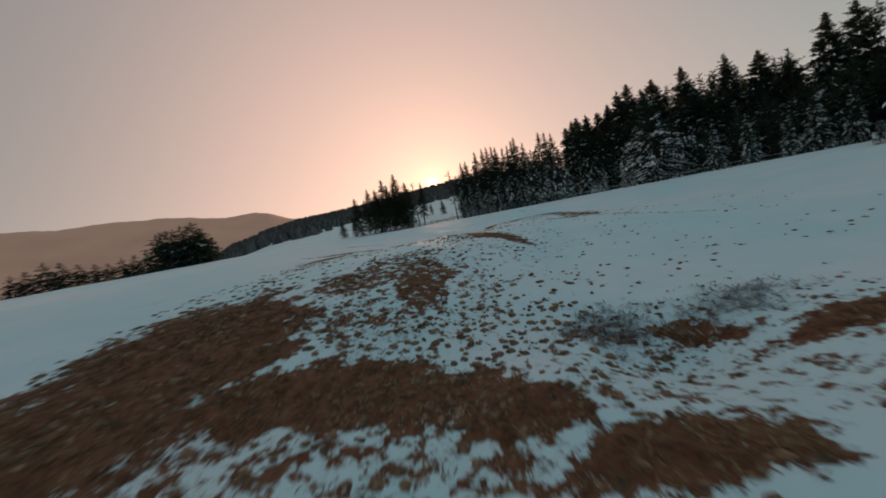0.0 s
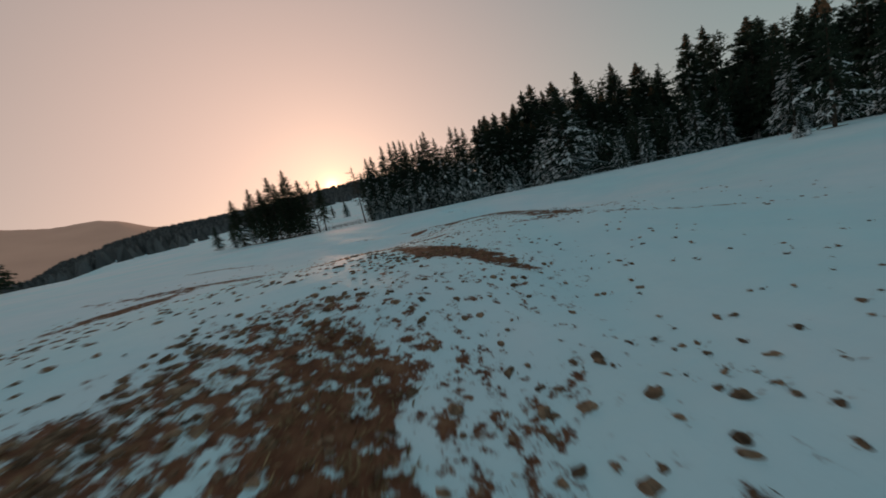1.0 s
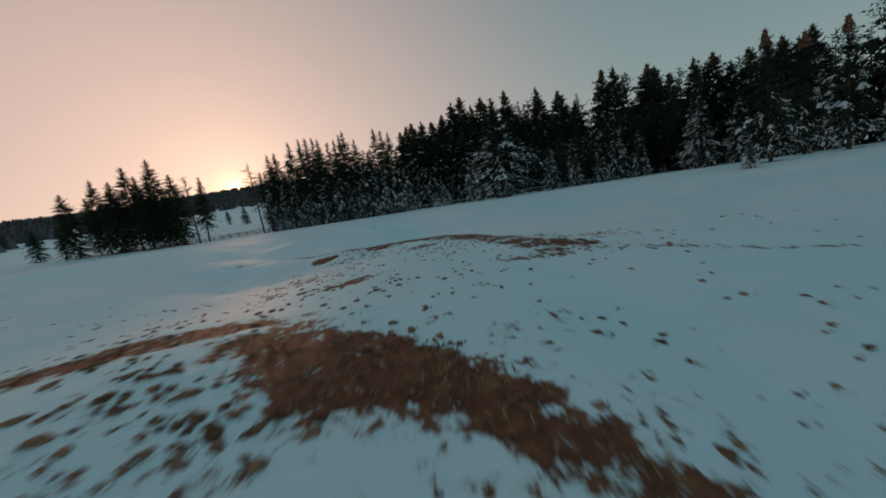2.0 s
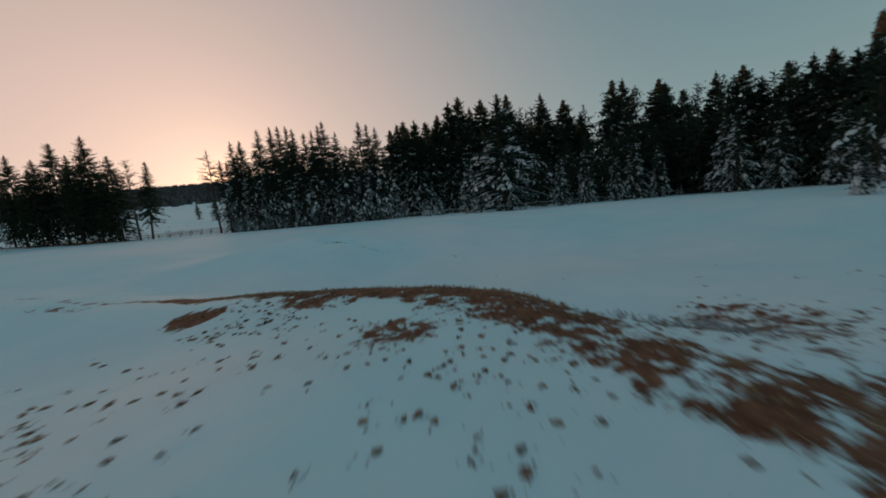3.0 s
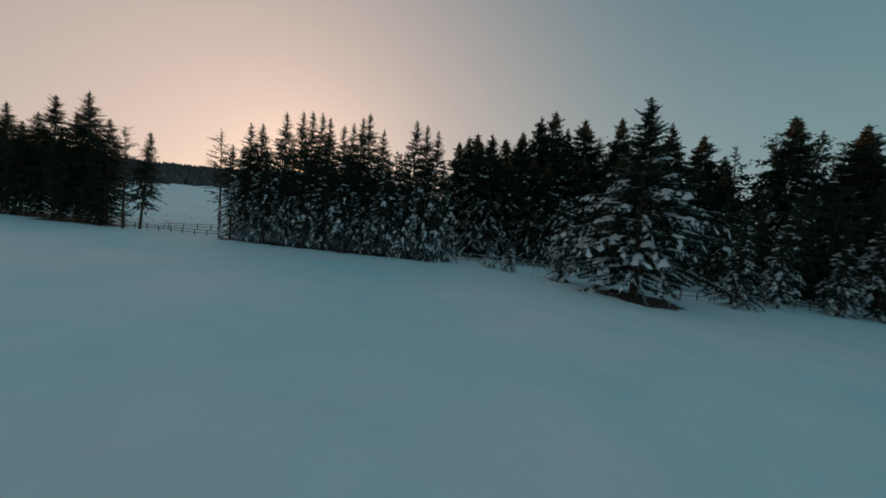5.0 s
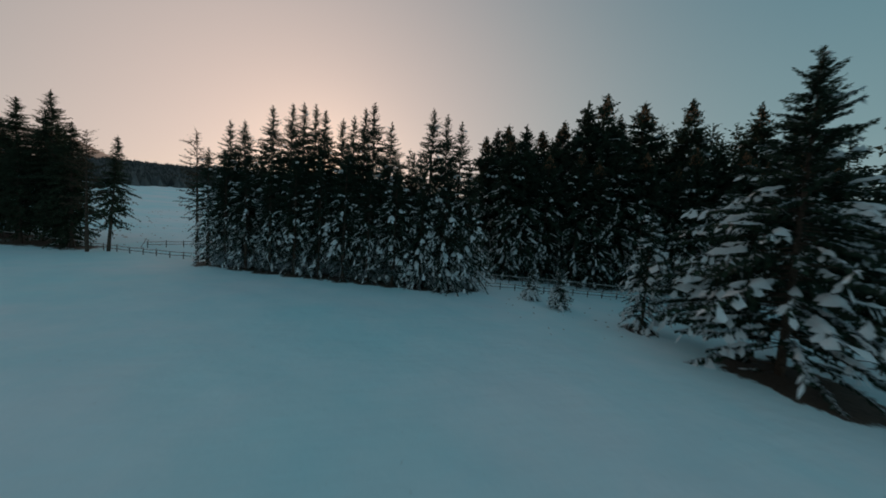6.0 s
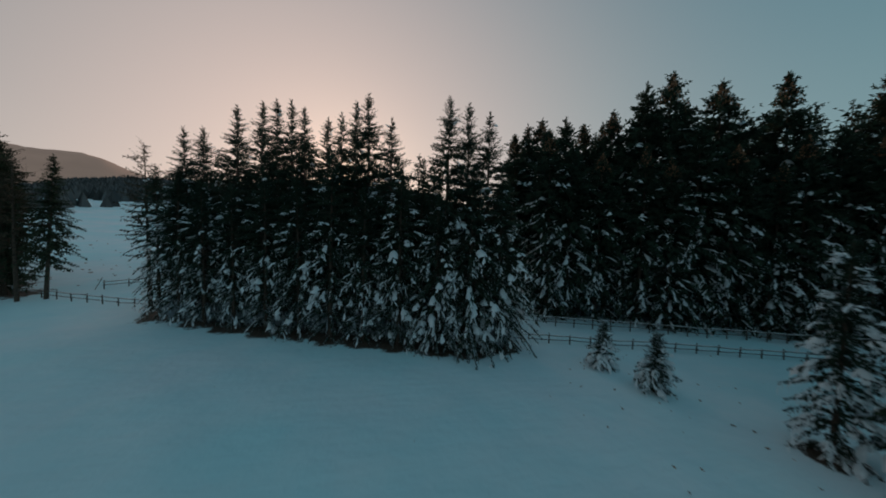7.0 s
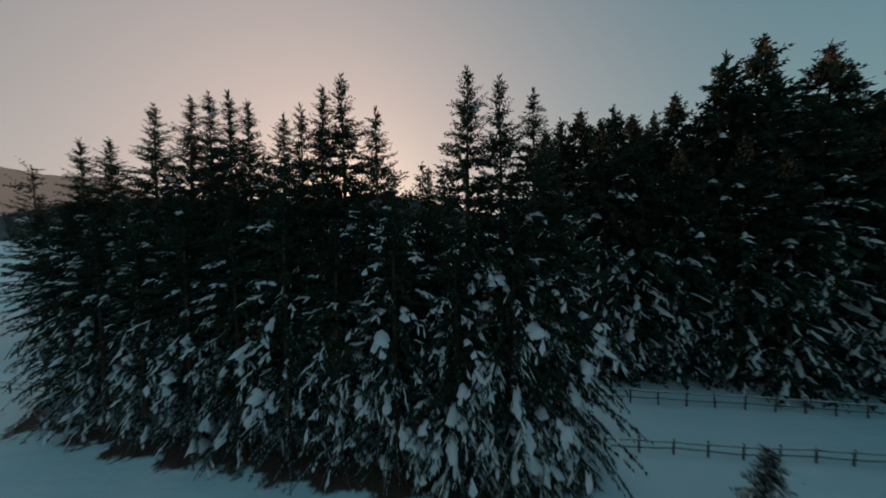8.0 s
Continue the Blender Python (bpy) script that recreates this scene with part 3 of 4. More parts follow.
def plant(proto, x, y, h, turn, label, category, group, wide=1.0, sink=0.12, litter=0.0):
    """Sets a tree of the given kind on the ground; the first one is the made tree itself, the rest copies."""
    k = h / proto["height"]
    m = pose(x, y, float(land(x, y)) - sink, 0, 0, turn) @ Matrix.Diagonal((k * wide, k * wide, k, 1))
    if proto.name in USED:
        ob = copy_thing(proto, m @ Matrix.Diagonal((1 / proto.scale.x, 1 / proto.scale.y, 1 / proto.scale.z, 1)))
    else:
        USED.add(proto.name)
        proto.matrix_basis = m
        ob = proto
    tagged(ob, label, category, group)
    if litter:
        LITTER.append((x, y, litter))
    return ob


rng = np.random.default_rng(7)
# kinds
CLUMP = [conifer("spruce", rng, 22, r, 0.36, 0.02, 50, 7, 0.20, 0.60, 0.75, 0.40, snow_top=0.64, snow_size=1.25, leaf=0.88, rime_size=1.0, low_snow=0.6) for r in (2.9, 3.2, 2.7, 3.0)]
FRONT = [conifer("spruce", rng, 16, r, 0.40, 0.01, 46, 7, 0.135, 0.60, 1.0, 0.40, snow_top=0.80, snow_size=1.25, leaf=0.66, rime_size=0.9, curtain=1.2, low_snow=0.35) for r in (2.4, 2.7, 2.2)]
BROAD = [conifer("spruce", rng, 18, r, 0.36, 0.01, 46, 8, 0.135, 0.85, 0.95, 0.48, snow_top=0.78, snow_size=1.35, leaf=0.66, rime_size=0.9, curtain=1.2) for r in (3.9, 4.2)]
SLIM = [conifer("spruce", rng, 23, r, 0.32, 0.04, 54, 7, 0.21, 0.20, 0.15, 0.34, 0.95, snow_top=0.5, snow_size=1.3, leaf=0.90) for r in (2.7, 2.9, 2.5)]
TALL = [conifer("spruce", rng, 30, r, k, 0.03, 44, 7, 0.46, 0.84, 0.32, 0.44, snow_top=0.76, snow_size=1.6, leaf=1.5, cones=c, low_snow=0.35, curtain=0.7, run=1.8) for r, k, c in ((4.8, 0.40, 210), (4.8, 0.35, 80), (5.2, 0.46, 280), (4.8, 0.42, 0))]
DEEP = [conifer("spruce", rng, 22, r, 0.42, 0.05, 24, 6, 0.66, 0.26, 0.05, 0.40, snow_top=0.7, snow_size=1.6, leaf=2.3, low_snow=0.4, curtain=0.4) for r in (4.4, 4.0)]
YOUNG = [conifer("spruce", rng, 15, r, 0.30, 0.07, 34, 7, 0.28, 0.75, 0.8, 0.40, snow_top=0.92, snow_size=1.4, leaf=1.0, curtain=0.6) for r in (3.1, 3.5, 2.8)]
PINE = [conifer("pine", rng, 20, r, k, b, 46, 9, 0.27, 0.05, 0.03, 0.30, 0.95, mat=pine_needles, snow_top=0.4, leaf=1.05, curtain=0.6) for r, k, b in ((3.1, 0.40, 0.07), (3.5, 0.44, 0.05), (2.8, 0.38, 0.11))]
DARK = [conifer("spruce", rng, 8, r, 0.42, 0.04, 26, 8, 0.24, 0.10, 0.10, 0.30, snow_top=0.6, leaf=0.95, curtain=0.6) for r in (1.9, 1.6)]
EDGE = [conifer("spruce", rng, 13, r, 0.26, 0.12, 34, 7, 0.26, 0.5, 0.35, 0.36, snow_top=0.6, snow_size=1.2, leaf=1.0, cones=c, curtain=0.5) for r, c in ((2.3, 200), (2.6, 120))]
GREAT = conifer("great_spruce", rng, 20, 7.5, 0.40, 0.05, 38, 8, 0.13, 1.5, 1.4, 0.13, snow_top=0.66, snow_size=1.5, leaf=0.62, fine=True, flare=12.0, rime_size=1.0, curtain=0.70, run=1.6)
NARROW = conifer("spruce", rng, 11, 1.9, 0.28, 0.03, 36, 8, 0.12, 0.7, 0.6, 0.34, snow_top=0.95, snow_size=1.3, leaf=0.60, fine=True, curtain=0.8)
LITTLE = [conifer("little_spruce", rng, 3.2, 0.92, 0.42, 0.03, 20, 9, 0.10, 0.9, 2.0, 0.3, snow_top=1.2, snow_size=1.1, leaf=0.6, fine=True, curtain=0.6, low_snow=0.5, rime_size=1.2) for _ in range(2)]
LARCH = [conifer("larch", rng, 17, 2.6, 0.5, 0.36, 20, 5, 0.28, 0.05, 0.02, 0.05, 0.6, mat=bare_twigs, snow_top=0.4, curtain=0.0), conifer("leaning_pine", rng, 16, 2.5, 0.30, 0.24, 38, 8, 0.26, 0.12, 0.05, 0.45, mat=pine_needles, lean=0.085, snow_top=0.4, leaf=1.0, curtain=0.8)]
rng = np.random.default_rng(11)

# the clump at the edge of the meadow: x, y, height, slim
for i, (x, y, h, slim) in enumerate([
        (6.4, 117.6, 15.5, 0), (7.9, 115.3, 19.2, 0), (9.5, 115.2, 19.5, 0), (12.8, 113.7, 21.5, 0), (15.2, 112.9, 22.1, 1), (16.8, 112.3, 22.2, 1), (18.3, 111.2, 21.9, 1),
        (19.6, 110.6, 21.4, 1), (21.6, 110.2, 20.5, 1), (23.0, 108.6, 20.6, 1), (24.2, 107.9, 21.7, 1), (25.6, 108.4, 22.6, 0), (27.4, 105.9, 19.9, 0), (30.2, 106.2, 16.8, 0),
        (32.0, 103.9, 21.9, 0), (33.8, 103.2, 21.2, 0), (35.5, 102.9, 20.6, 0)]):
    plant((SLIM if slim else CLUMP)[i % (3 if slim else 4)], x, y, h, rng.uniform(0, 360), "dark green spruce with snow on its lower boughs", "tree", "spruces of the clump", rng.uniform(0.9, 1.05), litter=1.7)
# the lower front of the clump, down to the snow
for i, (x, y) in enumerate([(7.6, 114.4), (10.4, 112.6), (13.4, 111.0), (16.4, 109.8), (19.4, 108.6), (22.2, 107.2), (25.0, 105.8), (28.0, 104.6), (31.0, 103.2), (33.8, 102.4), (36.6, 102.8), (5.3, 115.8)]):
    plant(FRONT[i % 3] if x < 30 else BROAD[i % 2], x, y - 0.5, rng.uniform(13.5, 16.5), rng.uniform(0, 360), "dark green spruce with snow-laden boughs down to the ground", "tree", "spruces of the clump", rng.uniform(0.95, 1.15), litter=2.1)
for i in range(22):
    s = (i + rng.uniform(0, 1)) / 22
    plant(DEEP[i % 2], 7 + 29 * s, 118.5 - 10.5 * s + (i % 3) * 2.6 + rng.uniform(0, 1.5), rng.uniform(16.5, 19.0), rng.uniform(0, 360), "dark green spruce standing inside the clump", "tree", "spruces of the clump", litter=1.7)

# the tall wood behind the fences
for i, (x, y, h) in enumerate([
        (47.4, 119.9, 24.7), (50.5, 123.0, 27.0), (51.6, 120.4, 27.3), (53.7, 117.5, 27.0), (58.9, 119.8, 27.5), (64.1, 122.1, 28.8), (61.0, 116.9, 28.7), (62.4, 112.6, 31.2),
        (64.8, 111.6, 32.4), (71.0, 113.1, 30.6), (72.4, 109.6, 32.0), (82.7, 110.9, 28.5), (80.0, 106.0, 33.0), (88.6, 101.1, 32.4), (95.8, 99.5, 30.8), (103.5, 98.8, 27.6),
        (101.7, 87.0, 32.5), (113.2, 90.9, 36.0), (118.7, 83.2, 34.0), (128.1, 85.3, 35.0), (116.9, 75.7, 28.4), (102.7, 64.0, 26.5), (93.6, 56.7, 24.0), (96.9, 54.5, 21.6),
        (90.3, 49.3, 21.5), (90.0, 46.8, 21.3), (87.3, 44.3, 20.6), (84.3, 41.3, 18.8), (83.4, 39.4, 19.8)]):
    plant(TALL[i % 4], x, y, h, rng.uniform(0, 360), "tall dark spruce of the wood, snow flecks on its boughs", "tree", "spruces of the wood", rng.uniform(0.9, 1.08))
for i, (x, y, h) in enumerate([(49.5, 124.0, 25.0), (54.5, 121.5, 25.5), (57.0, 123.5, 25.5), (61.5, 121.0, 26.5), (67.0, 116.5, 29.0), (69.0, 114.5, 28.5), (76.0, 113.0, 28.0), (77.0, 110.0, 29.0),
                               (84.5, 106.5, 29.5), (86.0, 103.5, 29.0), (92.5, 102.5, 29.0), (99.5, 101.0, 27.0), (100.5, 95.0, 28.5), (108.0, 92.0, 31.5), (110.5, 86.5, 31.5), (115.0, 88.0, 33.0), (121.0, 86.0, 32.0),
                               (116.0, 80.5, 29.5), (113.0, 74.0, 27.0), (108.5, 69.5, 26.5), (99.0, 61.0, 24.5), (95.5, 58.5, 23.0), (94.0, 52.0, 21.5), (88.8, 48.3, 20.6), (86.0, 43.0, 19.4)]):
    plant(DEEP[i % 2], x, y, h, rng.uniform(0, 360), "dark spruce between the tall trees of the wood", "tree", "spruces of the wood", rng.uniform(0.85, 1.0))
for i in range(15):            # its edge along the upper fence
    s = i / 14
    plant(TALL[(i * 3) % 4], 47 + 47 * s + rng.uniform(-1, 1), 111.5 - 18.5 * s + rng.uniform(-0.8, 1.2), rng.uniform(20, 25), rng.uniform(0, 360), "tall dark spruce at the wood edge, branched to the ground", "tree", "spruces of the wood", rng.uniform(0.95, 1.1))
for i in range(46):            # and its depth
    s, d = rng.uniform(0, 1), rng.uniform(8, 34)
    plant(DEEP[i % 2], 46 + 62 * s + d * 0.35, 112 - 24 * s + d, rng.uniform(22, 27) + 5 * s, rng.uniform(0, 360), "dark spruce deep in the wood", "tree", "spruces of the wood", rng.uniform(0.9, 1.1))
for i in range(34):            # where the edge turns towards the meadow
    s, d = rng.uniform(0, 1), rng.uniform(0, 26)
    plant(DEEP[i % 2], 104 - 40 * s + d * 0.85, 68 - 60 * s - d * 0.35, rng.uniform(18, 22), rng.uniform(0, 360), "dark spruce at the turn of the wood", "tree", "spruces of the wood", rng.uniform(0.9, 1.1))

# snowy young trees before the wood
for i, (x, y, h) in enumerate([(84.0, 90.4, 13.1), (91.5, 87.9, 15.5), (98.5, 85.2, 13.9), (57.2, 86.2, 14.0), (59.0, 72.8, 10.0), (65.3, 72.0, 11.0), (70.5, 69.0, 9.3), (74.4, 67.4, 12.5), (79.0, 65.0, 11.0),
                               (75.6, 51.8, 13.5), (79.4, 54.5, 15.0), (78.6, 47.6, 12.0), (74.0, 41.0, 10.5), (71.0, 36.0, 12.0), (69.5, 29.0, 13.0)]):
    plant(YOUNG[i % 3], x, y, h, rng.uniform(0, 360), "young spruce heavy with snow before the dark wood", "tree", "snowy young spruces", rng.uniform(0.9, 1.05))
for i in range(16):            # the wood behind them
    plant(DEEP[i % 2], rng.uniform(80, 104), rng.uniform(62, 82), rng.uniform(16, 19), rng.uniform(0, 360), "dark spruce deep in the wood", "tree", "spruces of the wood")
for i, (x, y, h) in enumerate([(66.0, 84.0, 12.5), (71.5, 81.0, 14.0), (77.0, 79.5, 15.5), (69.0, 77.5, 12.0), (82.5, 77.0, 16.5), (74.5, 74.5, 13.0)]):
    plant(DEEP[i % 2], x, y, h, rng.uniform(0, 360), "dark spruce behind the snowy young trees", "tree", "spruces of the wood")
plant(GREAT, 48.8, 77.0, 20.4, 40, "broad old spruce with wide snow-laden boughs sweeping low", "tree", "", litter=3.8)
LITTER.append((47.5, 74.2, 3.0))
plant(NARROW, 47.2, 85.8, 11.0, 120, "narrow spruce with snow on its boughs beside the old spruce", "tree", "snowy young spruces", litter=1.5)
plant(LITTLE[0], 43.1, 96.8, 3.8, 0, "small snow-dusted spruce standing alone on the meadow", "tree", "small spruces on the meadow")
plant(LITTLE[1], 43.8, 92.8, 4.1, 70, "small snow-dusted spruce standing alone on the meadow", "tree", "small spruces on the meadow")
for x, y, h in ((86.5, 67.6, 1.5), (91.0, 66.5, 2.6), (46.0, 36.0, 2.4)):
    plant(LITTLE[0], x, y, h, rng.uniform(0, 360), "small spruce cushioned with snow near the fence", "tree", "small spruces on the meadow")

for i, (x, y, h) in enumerate([(51.5, 36.0, 13.6), (57.0, 31.5, 13.4), (62.5, 36.0, 14.5)]):
    plant(EDGE[i % 2], x, y, h, rng.uniform(0, 360), "tall spruce with a snowy foot standing before the wood", "tree", "spruces before the wood", litter=1.2)

# the pines beyond the gap, with bare stems
for i, (x, y, h) in enumerate([(-30.4, 133.0, 18.4), (-27.5, 135.0, 18.0), (-23.9, 131.4, 20.8), (-18.2, 128.8, 22.0), (-14.2, 125.2, 17.7), (-33.5, 137.0, 14.6), (-22.5, 134.5, 19.0), (-27.0, 129.8, 15.5),
                               (-20.6, 126.8, 15.0), (-16.4, 127.0, 14.0), (-36.0, 133.0, 15.5), (-19.6, 132.0, 18.0)]):
    plant(PINE[i % 3], x, y, h, rng.uniform(0, 360), "dark pine with a bare lower stem beyond the fence", "tree", "pines beyond the gap", rng.uniform(0.9, 1.1), litter=3.0)
plant(LARCH[0], 3.2, 118.0, 17.5, 30, "thin larch with sparse bare branches", "tree", "")
plant(LARCH[0], -11.0, 122.4, 16.4, 150, "thin larch with sparse bare branches", "tree", "")
plant(LARCH[1], -9.2, 123.3, 16.2, 0, "slender pine with a leaning stem beside the fence", "tree", "")
for i, (x, y, h) in enumerate([(-46.8, 143.6, 8.4), (-39.6, 137.0, 8.2), (-2.5, 235.0, 10.5), (-12.0, 262.0, 9.0)]):
    plant(DARK[i % 2], x, y, h, rng.uniform(0, 360), "dark spruce alone on the snowy field", "tree", "spruces on the field")
for i, (a, d, h) in enumerate([(-42.3, 168, 14.5), (-41.2, 164, 15.0), (-39.6, 166, 16.5), (-38.2, 164, 17.0), (-37.3, 168, 14.5), (-53.6, 186, 9.5), (-52.2, 182, 11.5), (-51.0, 188, 11.0), (-54.6, 182, 8.5), (-41.8, 172, 15.5), (-40.4, 171, 16.0), (-38.9, 172, 17.0), (-37.8, 173, 15.5), (-49.6, 184, 9.0), (-48.3, 180, 8.0), (-47.2, 182, 7.5), (-46.0, 178, 8.5), (-44.8, 180, 9.0), (-43.6, 176, 8.5)]):
    plant(DEEP[i % 2], d * math.sin(radians(a)), d * math.cos(radians(a)), h, rng.uniform(0, 360), "dark spruce in a group on the far field", "tree", "spruces on the far field", 1.75)


# ---- fences ----
def fence(name, start, end, gap, high, rails, label, braced=False):
    """Posts and rails from start to end; every post and every rail is a part."""
    root = new(name)
    a, b = Vector(start), Vector(end)
    count = max(int((b - a).length / gap), 1)
    root.matrix_basis = Matrix.Translation((a.x, a.y, float(land(a.x, a.y))))
    tops = []
    for i in range(count + 1):
        p = a.lerp(b, i / count)
        g = float(land(p.x, p.y))
        tilt = rng.normal(0, 0.03, 2)
        top = high * rng.uniform(0.93, 1.07)
        pile = Pile()
        pile.tube([(0, 0, -0.3), (tilt[0] * 0.5, tilt[1] * 0.5, top * 0.5), (tilt[0], tilt[1], top - 0.02), (tilt[0], tilt[1], top)], [0.065, 0.062, 0.056, 0.040], 7)
        ob = part("post", mesh_of("post", pile.v, pile.f, old_wood), root)
        ob.location = (p.x - a.x, p.y - a.y, g - root.location.z)
        tops.append((p.x - a.x, p.y - a.y, g - root.location.z))
    for i in range(count):
        for k, level in enumerate(rails):
            p, q = Vector(tops[i]), Vector(tops[i + 1])
            along = (q - p).normalized()
            p, q = p - along * 0.12, q + along * 0.12
            j = rng.normal(0, 0.03, 2)
            off = Vector((along.y, -along.x, 0)) * 0.09
            sag = (p + q) / 2
            pile = Pile()
            pile.tube([tuple(p + off + Vector((0, 0, level * high + j[0]))), tuple(sag + off + Vector((0, 0, level * high + (j[0] + j[1]) / 2 - 0.02))), tuple(q + off + Vector((0, 0, level * high + j[1])))], [0.036, 0.040, 0.034], 6)
            part("rail", mesh_of("rail", pile.v, pile.f, old_wood), root)
            if k == 0:
                s = Pile()
                s.tube([tuple(p + off + Vector((0, 0, level * high + j[0] + 0.055))), tuple(sag + off + Vector((0, 0, level * high + (j[0] + j[1]) / 2 + 0.04))), tuple(q + off + Vector((0, 0, level * high + j[1] + 0.055)))], [0.02, 0.045, 0.02], 6)
                part("snow_cap", mesh_of("snow_cap", s.v, s.f, tree_snow), root, "line of snow on the top rail")
    if braced:
        s = Pile()
        lean = (b - a).normalized() * -0.9
        s.tube([(lean.x, lean.y, -0.2), (lean.x * 0.1, lean.y * 0.1, high * 1.35)], [0.045, 0.035], 6)
        part("brace", mesh_of("brace", s.v, s.f, old_wood), root, "slanting pole bracing the end post")
    return tagged(root, label, "fence", "fences")


fence("wooden_fence", (38.48, 103.78), (69.44, 93.10), 1.82, 0.95, (0.82, 0.42), "weathered post and rail fence standing in snow")
fence("wooden_fence", (42.5, 108.9), (88.0, 91.9), 2.0, 1.15, (0.88, 0.45), "weathered post and rail fence with snow along the wood's edge")
fence("wooden_fence", (53.5, 76.8), (96.0, 64.6), 2.1, 1.1, (0.86, 0.45), "weathered post and rail fence under the snowy young spruces")
fence("wooden_fence", (-27.0, 131.5), (5.0, 117.4), 2.0, 1.05, (0.85, 0.45), "weathered post and rail fence below the pines")
fence("wooden_fence", (-7.0, 128.6), (4.2, 137.4), 2.2, 1.1, (0.85, 0.45), "weathered post and rail fence leading up the field", True)

# ---- ground, grass ----
build_ground()


def blades(name, points, count, low, high, lean, wide, mat, label):
    """Tufts of thin blades at the given points, one object."""
    pile = Pile()
    pts = np.repeat(points, count, 0)
    n = len(pts)
    pts = pts + np.concatenate([rng.normal(0, 0.09, (n, 2)), np.zeros((n, 1))], 1)
    ang = rng.uniform(0, 6.28, n)
    d = np.stack([np.cos(ang) * lean, np.sin(ang) * lean, rng.uniform(0.3, 1.0, n)], 1)
    d /= np.linalg.norm(d, axis=1)[:, None]
    sd = np.stack([-np.sin(ang), np.cos(ang), np.zeros(n)], 1)
    ln = rng.uniform(low, high, n) * (1 - 0.45 * smooth(pts[:, 1], 22, 30) * (high < 0.4))
    pile.kites(pts - np.array([0, 0, 0.02]), d, sd, ln, np.full(n, wide) * rng.uniform(0.6, 1.5, n))
    return tagged(new(name, mesh_of(name, pile.v, pile.f, mat)), label, "grass", kind="stuff")


def scatter(n, x0, x1, y0, y1, weight):
    x, y = rng.uniform(x0, x1, n), rng.uniform(y0, y1, n)
    keep = rng.random(n) < weight(x, y)
    x, y = x[keep], y[keep]
    return np.stack([x, y, land(x, y) - 0.05 * patch_cover(x, y)], 1)


def lumpy(x, y):
    return 0.5 + 0.5 * np.sin(x * 0.55 + 2.1 * np.sin(y * 0.37 + 0.4)) * np.sin(y * 0.62 + 1.7 * np.sin(x * 0.45))


blades("dry_grass", scatter(60000, -16, 26, 2, 52, lambda x, y: smooth(patch_cover(x, y), 0.35, 0.8)), 4, 0.10, 0.32, 1.6, 0.035, dry_grass, "matted brown dry grass on the bared ridges")
tufts = scatter(60000, -16, 26, 2, 46, lambda x, y: (1 - 0.75 * smooth(x, 3.5, 6) * smooth(9.8 - y, 0, 2)) * (0.03 + 0.03 * smooth(x, 4, 8) * smooth(y, 14, 19) + 0.26 * lumpy(x, y) ** 2 * smooth(patch_cover(x, y), -0.1, 0.35) + 0.10 * lumpy(x, y) ** 3) * (1 - 0.9 * smooth(y, 30, 44)) * (0.35 + 0.65 * smooth(np.hypot(x - 0.9, y - 22.0), 1.6, 4.2)) * (1 - 0.5 * smooth(x, 1, 5)) * (1 - 0.8 * smooth(x, 5, 17)) + 0.06 * (1 - smooth(np.hypot((x - 6.5) / 3.0, (y - 39.5) / 4.0), 0.5, 1.2)) + 0.14 * (1 - smooth(np.hypot((x - 9.6) / 1.6, (y - 36.4) / 2.6), 0.5, 1.2))
                + 0.13 * (1 - smooth(np.hypot((x - 2.8) / 2.2, (y - 37.0) / 4.5), 0.5, 1.2)) + 0.05 * (1 - smooth(np.hypot((x - 11.5) / 3.0, (y - 31.0) / 1.8), 0.5, 1.2)) + 0.10 * (1 - smooth(np.hypot((x - 8.8) / 2.2, (y - 34.6) / 2.6), 0.5, 1.2)) + 0.20 * (1 - smooth(np.hypot((x - 16.6) / 2.6, (y - 34.2) / 2.4), 0.5, 1.2)) + 0.13 * (1 - smooth(np.hypot((x - 1.0) / 4.5, (y - 13.2) / 3.2), 0.5, 1.2)) + 0.08 * (1 - smooth(np.hypot((x + 3.9) / 2.6, (y - 13.7) / 2.8), 0.5, 1.2)) + 0.34 * (1 - smooth(np.hypot((x - 7.4) / 2.4, (y - 42.8) / 2.2), 0.5, 1.2)) + 0.10 * (1 - smooth(np.hypot((x + 3.4) / 2.6, (y - 22.0) / 2.2), 0.5, 1.2)))


